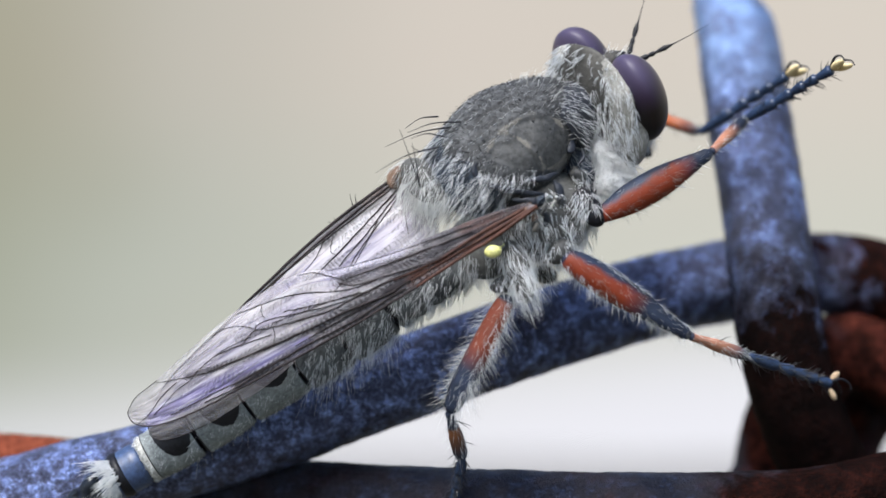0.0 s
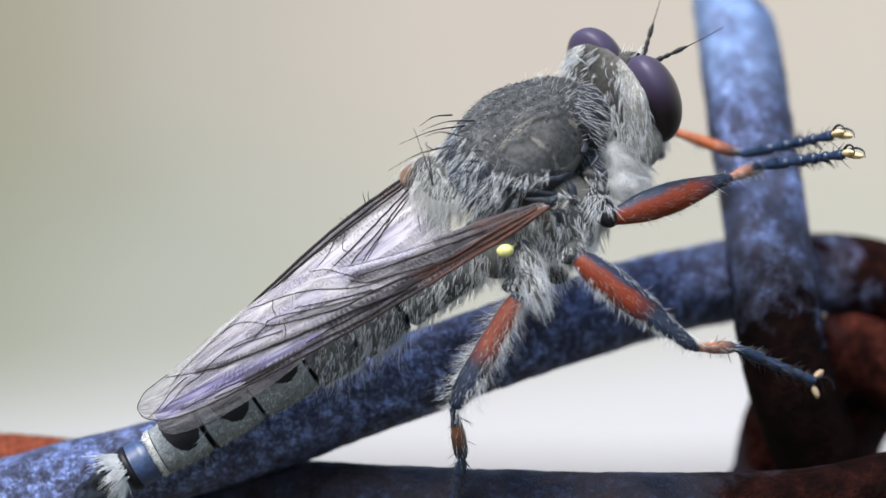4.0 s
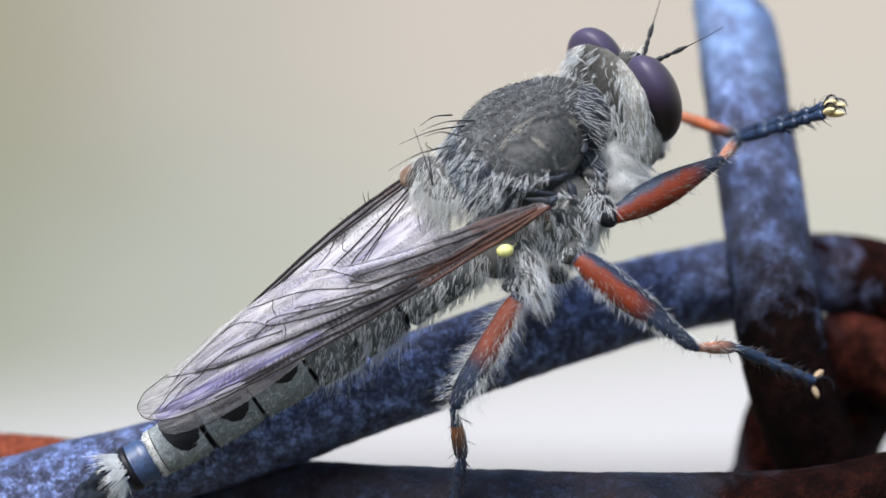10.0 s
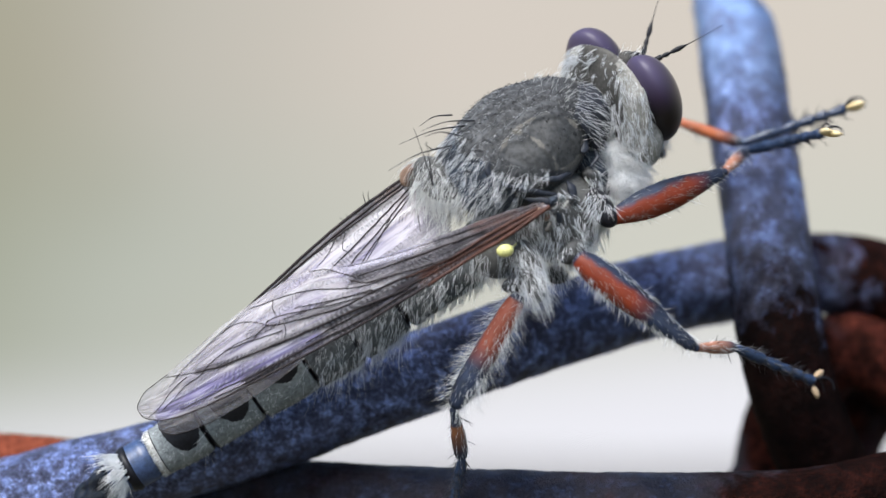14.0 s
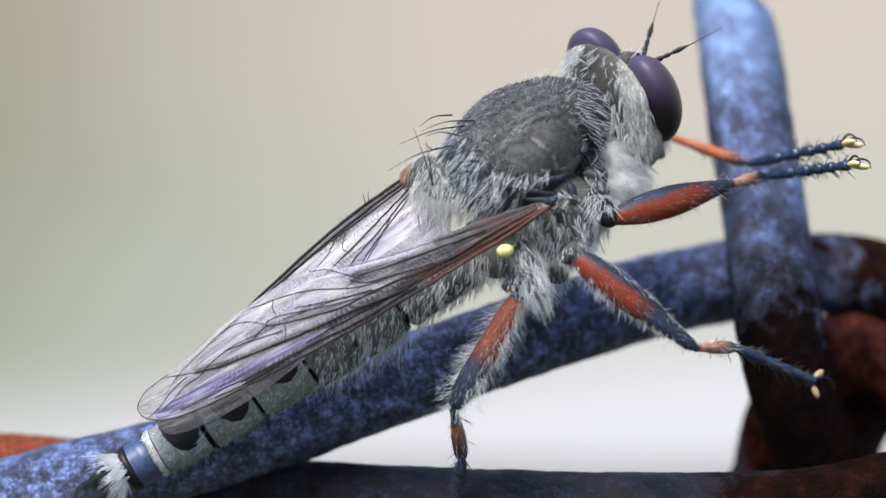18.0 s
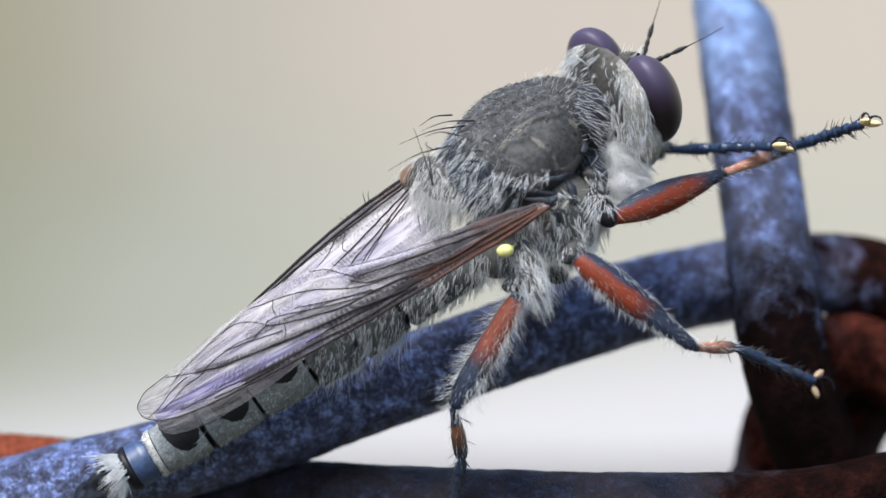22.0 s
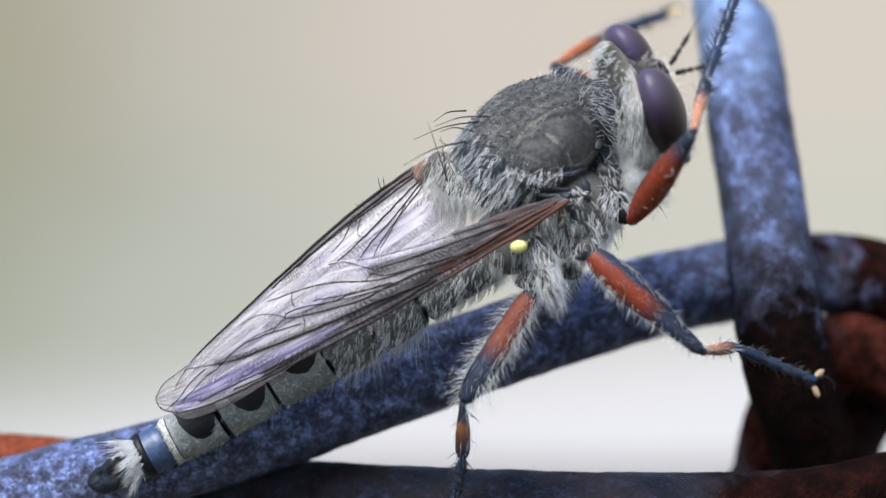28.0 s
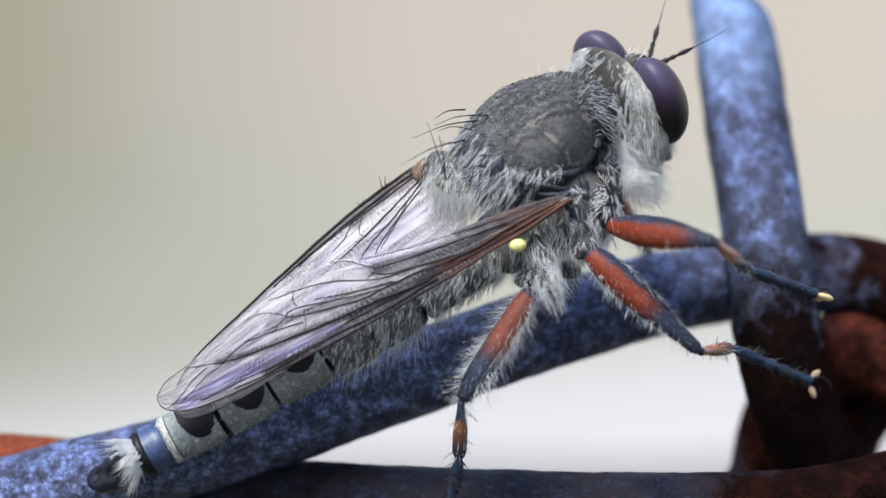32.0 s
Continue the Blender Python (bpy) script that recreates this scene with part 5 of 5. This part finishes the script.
fl = ellipsoid(here(938, 480, -2.2), ((0.3, 0, -0.95), (0, 1, 0), (0.95, 0, 0.3)), (58 * PX, 0.5 * MM, 24 * PX), 24, 16, 0.05 * MM, 900)
hp = part("hind_hip", fl, RIDGE, fly)
part("hip_hair", locks(fl, 110, 5, 0.85 * MM, 0.0095 * MM, np.array((0.25, -0.2, -0.9)), 0.25, 0.1, 0.08, 0.13), HAIR_WHITE, hp, "white hair skirt over the hind hip")


# ---- movement ----
def fly_pose(t):
    """The body's stance: it steps forward twice, and hardly stirs between."""
    keys = ((0, -23, 1.0, -0.85), (2.15, -23, 1.0, -0.85), (2.45, 0, 0, 0), (22.45, 0, 0, 0), (22.8, 24.5, -7.0, 0.3), (29.4, 24, -7, 0.3), (30.4, 19.5, -4.5, 0.2), (30.9, 23, -6, 0.3), (31.7, 23, -6, 0.3), (32.0, 28, -9, 0.3))
    for a, b in zip(keys, keys[1:]):
        if t <= b[0]:
            k = max(0.0, min(1.0, (t - a[0]) / (b[0] - a[0])))
            k = k * k * (3 - 2 * k)
            u, v, w = (a[i] * (1 - k) + b[i] * k for i in (1, 2, 3))
            break
    return Matrix.Translation(FLY0 + Vector((u * UNIT, 0, -v * UNIT))) @ Matrix.Rotation(radians(w), 4, "Y")


FLY_TIMES = (0, 2.15, 2.3, 2.45, 22.45, 22.62, 22.8, 29.4, 30.4, 30.9, 31.7, 32.0)


def limb_poses(t, hip, joints, lengths):
    """Three rigid pieces from the hip (in the fly's space) through knee, ankle and tip, given as drafting units and
    the side to which each piece leans: -1 towards the viewer, 1 away."""
    inv = fly_pose(t).inverted()
    p = fly_pose(t) @ Vector(hip)
    out = []
    for (u, v, lean), ln in zip(joints, lengths):
        ln = ln * MM
        d = p.y
        for _ in range(6):
            q = at(u, v, d / MM)
            flat = math.hypot(q.x - p.x, q.z - p.z)
            d = p.y + lean * math.sqrt(max(0.0, ln * ln - flat * flat))
        way = (at(u, v, d / MM) - p).normalized()
        side = way.cross(Vector((0.1, 0.25, 1))).normalized()
        up = side.cross(way)
        m = Matrix([[way[i], -side[i], up[i], p[i]] for i in range(3)] + [[0, 0, 0, 1]])
        out.append(inv @ m)
        p = p + way * ln
    return out


def key_limb(name, hip, rows):
    pieces, lengths = LEGS[name][:3], LEGS[name][3]
    tracks = ([], [], [])
    for t, *joints in rows:
        joint = hip(t, joints) if callable(hip) else hip
        for track, m in zip(tracks, limb_poses(t, joint, joints, lengths)):
            track.append((t, m))
    for ob, track in zip(pieces, tracks):
        walk(ob, track)


def fore_hip(t, joints):
    """The near front leg's hip: it swings forward when the leg wipes the head, and down when the foot rests."""
    knee = joints[0]
    late = (-14, 8) if t > 22.6 else (0, 0)
    swing = (-11, 11) if knee[1] > 400 else (26, 4) if knee[2] < 0 else (0, 0)
    return here(1078 + late[0] + swing[0], 388 + late[1] + swing[1], -2.0)


def coxa_pose(t, joints):
    p, q = Vector(here(1046, 342, -1.5)), Vector(fore_hip(t, joints))
    way = (q - p).normalized()
    side = way.cross(Vector((0.1, 0.25, 1))).normalized()
    up = side.cross(way)
    return Matrix([[way[i], -side[i], up[i], p[i]] for i in range(3)] + [[0, 0, 0, 1]])


def head_pose(rx, ry, rz, px=0.0, pz=0.0):
    """The head turned about its neck by a rotation vector in degrees (fly's axes), and shifted in mm."""
    v = Vector((rx, ry, rz))
    turn = Matrix.Rotation(radians(v.length), 4, v.normalized() if v.length > 1e-6 else Vector((0, 0, 1)))
    return Matrix.Translation(Vector(NECK) + Vector((px, 0, pz)) * MM) @ turn @ Matrix.Translation(-Vector(NECK)) @ HEAD_HOME


# rotation vector of the head in degrees, and its shift in mm
HEAD_TURNS = [
    (0, 0, 0, 0, 0, 0), (6.0, 0, 0, 0), (8.8, 0, 0, 0), (9.0, 0, 2, 0), (9.3, 0, 0, 0), (10.6, 0, 0, 0), (10.8, 8, 12, 4, 0.2, -0.1), (11.0, 15, 25, 6, 0.3, -0.2), (11.5, 24, 20, -14, 0.4, -0.35),
    (11.75, 1, 14, -11, 0.35, 0), (12.0, -20, -3, -28, -0.1, 0), (12.3, -28, -39, -24, -0.5, 0.1), (12.5, -22, -36, -18, -0.4, 0.2), (12.7, 0, -14, 2, 0.07, -0.1), (12.85, 0, 0, 0), (13.0, 0, -1, 0),
    (18.5, 0, 0, 0), (18.75, -4, 4, -6), (19.0, -43, -16, -7, 0.1, -0.1), (19.3, -41, -15, -16, -0.25, 0.2), (19.5, -29, -11, 7, 0, 0.3), (19.7, -5, -9, 9, 0.4, 0.1), (20.0, 17, 10, 25, 0.42, -0.36),
    (20.25, 13, 27, 25, 0.45, -0.2), (20.4, 26, 42, 12, 0.2, -0.4), (20.6, 10, 14, 4, 0.1, -0.2), (20.75, 0, 0, 0), (21.0, 0, 0, 0), (22.4, 0, 0, 0), (22.8, 0, 0, 0, -0.22, -0.27), (26.6, 0, 0, 0, -0.22, -0.27),
    (27.1, 0, 16, 0), (27.5, 1, 39, 4, 0.3, -0.4), (28.0, 8, 12, -16, 0, -0.15), (28.3, -30, -10, -27, -0.45, 0.25), (28.5, -30, -11, -50, -0.35, 0.2), (28.8, -27, -35, -29, -0.75, 0.15),
    (29.0, -12, -31, -8, -0.35, -0.5), (29.2, -3, 6, 6, -0.3, -0.1), (29.4, 0, 0, 0, -0.2, -0.22), (30.4, 0, 0, 0, -0.2, -0.22), (31.2, 0, 0, 0, -0.2, -0.22), (31.5, 0, 0, 0, -0.22, -0.25), (32.0, 0, -1, 0, -0.24, -0.25)]



def motions():
    walk(fly, [(t, fly_pose(t)) for t in FLY_TIMES])
    walk(head, [(t, head_pose(*turn)) for t, *turn in HEAD_TURNS])
    # the abdomen draws in and lifts its tail as the body steps forward
    root = Vector(here(846, 452, -0.4))
    drawn = Matrix.Translation(root + Vector((12 * UNIT, 0, 0))) @ Matrix.Rotation(radians(1.2), 4, "Y") @ Matrix.Translation(-root)
    for ob in ABDOMEN:
        walk(ob, [(0, Matrix()), (22.45, Matrix()), (22.8, drawn), (32.0, drawn)])
    for ob, x, z in zip(WINGS, (3, 10), (17, 4)):
        step = Matrix.Translation((x * UNIT, 0, z * UNIT))
        walk(ob, [(0, Matrix()), (22.45, Matrix()), (22.8, step), (31.5, step), (32.0, Matrix.Translation(((x + 4) * UNIT, 0, z * UNIT)))])
    # feet that stand: the thighs give as the body shifts
    stand_mid = lambda t, k, a, f: (t, (k[0], k[1], -0.3), (a[0], a[1], 1), (f[0], f[1], 1))
    key_limb("near_mid", here(1018, 452, -2.2), [
        stand_mid(0, (1238, 606), (1322, 630), (1488, 686)), stand_mid(2.15, (1238, 606), (1322, 630), (1488, 686)), stand_mid(2.3, (1228, 604), (1305, 605), (1470, 660)),
        stand_mid(2.45, (1222, 610), (1300, 615), (1458, 683)), stand_mid(22.45, (1222, 610), (1300, 615), (1458, 683)), stand_mid(22.8, (1226, 610), (1300, 615), (1458, 683)),
        stand_mid(30.9, (1226, 610), (1300, 615), (1458, 683)), stand_mid(31.7, (1226, 610), (1300, 615), (1458, 683)), stand_mid(32.0, (1230, 610), (1300, 616), (1458, 683))])
    stand_hind = lambda t, k: (t, (k[0], k[1], 0.2), (818, 812, 1), (800, 905, 1))
    key_limb("near_hind", here(920, 522, -2.2), [
        stand_hind(0, (800, 718)), stand_hind(2.15, (800, 718)), stand_hind(2.45, (805, 718)), stand_hind(22.45, (805, 718)), stand_hind(22.8, (818, 714)), stand_hind(30.9, (817, 715)), stand_hind(32.0, (820, 714))])
    key_limb("near_fore", fore_hip, NEAR_FORE)
    walk(front_coxa, [(t, coxa_pose(t, joints)) for t, *joints in NEAR_FORE])
    key_limb("far_fore", here(1075, 190, 0.3), FAR_FORE)


# front feet: they rub each other, wipe the head and the eyes, and rest on the wire
N, A = -1, 1
NEAR_FORE = [
    (0.0, (1258, 270, A), (1318, 212, A), (1492, 112, N)),
    (1.0, (1258, 275, A), (1300, 228, A), (1486, 172, N)),
    (2.0, (1262, 275, A), (1292, 238, A), (1468, 218, N)),
    (2.6, (1290, 318, A), (1345, 300, A), (1500, 290, N)),
    (3.0, (1296, 322, A), (1352, 304, A), (1508, 290, N)),
    (3.5, (1294, 322, A), (1350, 304, A), (1512, 286, N)),
    (5.5, (1270, 282, A), (1312, 235, A), (1490, 190, N)),
    (6.0, (1276, 280, A), (1310, 230, A), (1478, 205, N)),
    (6.5, (1278, 296, A), (1350, 252, A), (1535, 220, N)),
    (7.0, (1280, 308, A), (1370, 265, A), (1556, 252, N)),
    (8.0, (1290, 316, A), (1388, 274, A), (1558, 236, N)),
    (8.5, (1288, 312, A), (1380, 270, A), (1530, 230, N)),
    (8.8, (1268, 290, A), (1310, 250, A), (1440, 215, N)),
    (9.0, (1240, 288, N), (1215, 252, A), (1330, 236, A)),
    (9.3, (1262, 282, A), (1300, 236, A), (1440, 210, N)),
    (10.0, (1274, 284, A), (1306, 248, A), (1478, 196, N)),
    (10.6, (1270, 290, A), (1305, 262, A), (1450, 200, N)),
    (11.0, (1150, 335, N), (1250, 215, A), (1422, 82, A)),
    (11.5, (1170, 345, N), (1230, 230, A), (1330, 60, A)),
    (11.75, (1190, 310, N), (1205, 190, A), (1235, 20, A)),
    (12.0, (1190, 288, N), (1172, 140, A), (1198, -40, A)),
    (12.3, (1150, 340, N), (1205, 205, A), (1325, 65, A)),
    (12.5, (1130, 345, N), (1270, 290, A), (1440, 215, A)),
    (12.7, (1150, 350, N), (1240, 290, A), (1390, 160, A)),
    (12.85, (1262, 290, A), (1310, 240, A), (1420, 180, N)),
    (13.0, (1296, 314, A), (1382, 282, A), (1526, 222, N)),
    (13.5, (1292, 316, A), (1370, 286, A), (1520, 240, N)),
    (14.0, (1280, 306, A), (1318, 268, A), (1472, 232, N)),
    (14.4, (1240, 285, N), (1225, 250, A), (1370, 205, A)),
    (14.7, (1262, 290, A), (1290, 250, A), (1430, 220, N)),
    (16.5, (1280, 312, A), (1370, 290, A), (1530, 240, N)),
    (17.0, (1290, 326, A), (1388, 300, A), (1575, 252, N)),
    (18.0, (1292, 326, A), (1352, 312, A), (1522, 290, N)),
    (18.3, (1280, 322, A), (1345, 290, A), (1500, 240, N)),
    (18.6, (1205, 315, N), (1295, 200, A), (1480, 95, A)),
    (18.8, (1165, 320, N), (1225, 185, A), (1370, 30, A)),
    (19.0, (1188, 248, N), (1214, 120, A), (1275, -30, A)),
    (19.3, (1172, 270, N), (1215, 130, A), (1290, -10, A)),
    (19.5, (1130, 320, N), (1235, 190, A), (1365, 10, A)),
    (19.7, (1085, 330, N), (1180, 220, A), (1325, 20, A)),
    (20.0, (1178, 300, N), (1310, 216, A), (1490, 112, A)),
    (20.3, (1140, 340, N), (1260, 260, A), (1420, 120, A)),
    (20.4, (1193, 352, N), (1222, 243, A), (1300, 118, A)),
    (20.6, (1176, 300, N), (1212, 232, A), (1320, 145, A)),
    (20.8, (1262, 290, A), (1300, 235, A), (1470, 175, N)),
    (21.0, (1278, 282, A), (1312, 252, A), (1488, 206, N)),
    (21.6, (1276, 292, A), (1340, 262, A), (1510, 215, N)),
    (22.0, (1278, 308, A), (1398, 262, A), (1542, 214, N)),
    (22.5, (1288, 310, A), (1390, 255, A), (1530, 200, N)),
    (22.65, (1290, 320, A), (1380, 290, A), (1520, 260, N)),
    (22.85, (1278, 440, N), (1342, 485, A), (1466, 530, A)),
    (25.5, (1278, 440, N), (1342, 485, A), (1466, 530, A)),
    (26.6, (1278, 440, N), (1342, 485, A), (1466, 530, A)),
    (27.1, (1270, 320, A), (1330, 270, A), (1480, 200, N)),
    (27.5, (1190, 310, N), (1290, 215, A), (1410, 105, A)),
    (27.8, (1222, 262, N), (1262, 160, A), (1330, 20, A)),
    (28.0, (1226, 236, N), (1250, 140, A), (1306, -20, A)),
    (28.5, (1212, 258, N), (1190, 150, A), (1200, -10, A)),
    (28.8, (1222, 268, N), (1290, 200, A), (1440, 110, A)),
    (29.0, (1240, 275, A), (1262, 215, A), (1400, 140, N)),
    (29.2, (1245, 270, A), (1290, 200, A), (1385, 120, N)),
    (29.4, (1296, 318, A), (1390, 270, A), (1540, 190, N)),
    (30.0, (1296, 322, A), (1400, 288, A), (1566, 266, N)),
    (30.5, (1270, 318, A), (1330, 282, A), (1500, 265, N)),
    (30.72, (1230, 310, N), (1240, 260, A), (1380, 235, A)),
    (30.85, (1130, 380, N), (1130, 290, N), (1130, 180, N)),
    (31.0, (1168, 352, N), (1025, 290, N), (925, 185, A)),
    (31.12, (1180, 350, N), (1120, 330, A), (1200, 270, A)),
    (31.25, (1286, 385, A), (1360, 390, A), (1530, 430, N)),
    (31.4, (1280, 425, N), (1350, 445, A), (1510, 500, A)),
    (31.6, (1276, 430, N), (1332, 480, A), (1466, 528, A)),
    (32.0, (1270, 428, N), (1330, 478, A), (1462, 526, A)),
]
FAR_FORE = [
    (0.0, (1100, 186, A), (1240, 234, N), (1412, 122, N)),
    (1.0, (1132, 174, A), (1272, 222, N), (1468, 130, N)),
    (2.0, (1134, 188, A), (1274, 236, N), (1450, 190, N)),
    (2.6, (1175, 238, A), (1315, 286, N), (1500, 250, N)),
    (3.0, (1184, 240, A), (1324, 288, N), (1508, 246, N)),
    (3.5, (1180, 238, A), (1320, 286, N), (1505, 246, N)),
    (5.5, (1150, 172, A), (1290, 220, N), (1450, 180, N)),
    (6.0, (1152, 168, A), (1292, 216, N), (1450, 178, N)),
    (6.5, (1150, 230, A), (1215, 260, N), (1400, 250, N)),
    (7.0, (1120, 240, A), (1180, 270, N), (1350, 268, N)),
    (7.4, (1180, 240, A), (1260, 262, N), (1420, 225, N)),
    (8.0, (1192, 228, A), (1332, 276, N), (1524, 216, N)),
    (8.5, (1190, 228, A), (1330, 276, N), (1520, 205, N)),
    (9.0, (1210, 200, A), (1350, 248, N), (1502, 150, N)),
    (9.3, (1190, 197, A), (1330, 245, N), (1520, 165, N)),
    (10.0, (1164, 192, A), (1304, 240, N), (1480, 182, N)),
    (10.6, (1160, 192, A), (1300, 240, N), (1480, 195, N)),
    (10.8, (1200, 120, A), (1150, 60, A), (1250, 0, A)),
    (11.0, (945, 138, A), (1045, 75, A), (1150, -15, A)),
    (11.5, (930, 145, A), (1030, 85, A), (1120, 0, A)),
    (11.75, (945, 120, A), (1040, 80, A), (1240, 30, A)),
    (12.0, (918, 142, A), (1040, 92, A), (1180, -5, A)),
    (12.3, (960, 150, A), (1060, 90, A), (1150, -20, A)),
    (12.5, (1030, 120, A), (1120, 70, A), (1190, -10, A)),
    (12.6, (1150, 170, A), (1220, 165, N), (1339, 111, N)),
    (12.8, (1150, 180, A), (1235, 170, N), (1362, 92, N)),
    (12.9, (1140, 215, A), (1270, 240, N), (1440, 160, N)),
    (13.0, (1146, 230, A), (1286, 278, N), (1500, 210, N)),
    (13.5, (1160, 220, A), (1300, 268, N), (1510, 205, N)),
    (14.0, (1172, 206, A), (1312, 254, N), (1528, 182, N)),
    (14.4, (1190, 208, A), (1330, 256, N), (1530, 185, N)),
    (14.7, (1180, 212, A), (1320, 260, N), (1530, 195, N)),
    (16.5, (1150, 242, A), (1290, 290, N), (1500, 230, N)),
    (17.0, (1162, 254, A), (1302, 302, N), (1494, 246, N)),
    (18.0, (1184, 242, A), (1324, 290, N), (1512, 252, N)),
    (18.3, (1120, 192, A), (1260, 240, N), (1320, 60, N)),
    (18.6, (1110, 130, A), (1150, 80, A), (1220, 5, A)),
    (18.8, (960, 120, A), (1040, 70, A), (1110, -10, A)),
    (19.0, (1060, 120, A), (1160, 88, A), (1262, -20, A)),
    (19.5, (1040, 120, A), (1120, 90, A), (1200, 5, A)),
    (19.7, (1010, 115, A), (1080, 80, A), (1160, -10, A)),
    (20.0, (1080, 150, A), (1172, 130, N), (1432, 57, N)),
    (20.3, (1000, 120, A), (1090, 70, A), (1190, -10, A)),
    (20.5, (1120, 110, A), (1180, 100, A), (1225, 40, A)),
    (20.7, (1140, 184, A), (1280, 232, N), (1480, 185, N)),
    (21.0, (1148, 184, A), (1288, 232, N), (1508, 180, N)),
    (21.6, (1180, 240, A), (1240, 252, N), (1420, 235, N)),
    (22.0, (1130, 240, A), (1192, 266, N), (1390, 258, N)),
    (22.25, (1130, 240, A), (1195, 262, N), (1390, 258, N)),
    (22.4, (1080, 140, A), (1130, 80, A), (1200, 0, A)),
    (22.6, (1130, 150, A), (1190, 135, N), (1410, 105, N)),
    (22.85, (1088, 330, A), (1122, 386, A), (1170, 480, A)),
    (25.5, (1088, 330, A), (1122, 386, A), (1170, 480, A)),
    (26.6, (1088, 330, A), (1122, 386, A), (1170, 480, A)),
    (27.1, (1150, 200, A), (1200, 130, A), (1240, 30, A)),
    (27.5, (975, 125, A), (1065, 75, A), (1170, 5, A)),
    (27.8, (985, 115, A), (1060, 75, A), (1230, 25, A)),
    (28.0, (978, 118, A), (1064, 66, A), (1190, 20, A)),
    (28.5, (960, 130, A), (1050, 95, A), (1150, 60, A)),
    (28.8, (1080, 100, A), (1140, 60, A), (1190, -10, A)),
    (29.0, (1160, 190, A), (1215, 180, N), (1330, 112, N)),
    (29.2, (1170, 180, A), (1240, 150, N), (1400, 85, N)),
    (29.4, (1185, 237, A), (1325, 285, N), (1510, 165, N)),
    (30.0, (1196, 244, A), (1336, 292, N), (1545, 240, N)),
    (30.5, (1190, 212, A), (1330, 260, N), (1540, 270, N)),
    (30.72, (1190, 207, A), (1330, 255, N), (1520, 230, N)),
    (30.85, (1190, 214, A), (1330, 262, N), (1500, 180, N)),
    (31.0, (1155, 98, A), (1295, 146, N), (1428, 12, N)),
    (31.15, (1120, 112, A), (1260, 160, N), (1400, 30, N)),
    (31.3, (1180, 180, A), (1240, 160, N), (1350, 90, N)),
    (31.45, (1160, 300, A), (1200, 380, A), (1240, 440, A)),
    (31.6, (1088, 330, A), (1122, 386, A), (1170, 480, A)),
    (32.0, (1088, 330, A), (1122, 386, A), (1170, 480, A)),
]

motions()
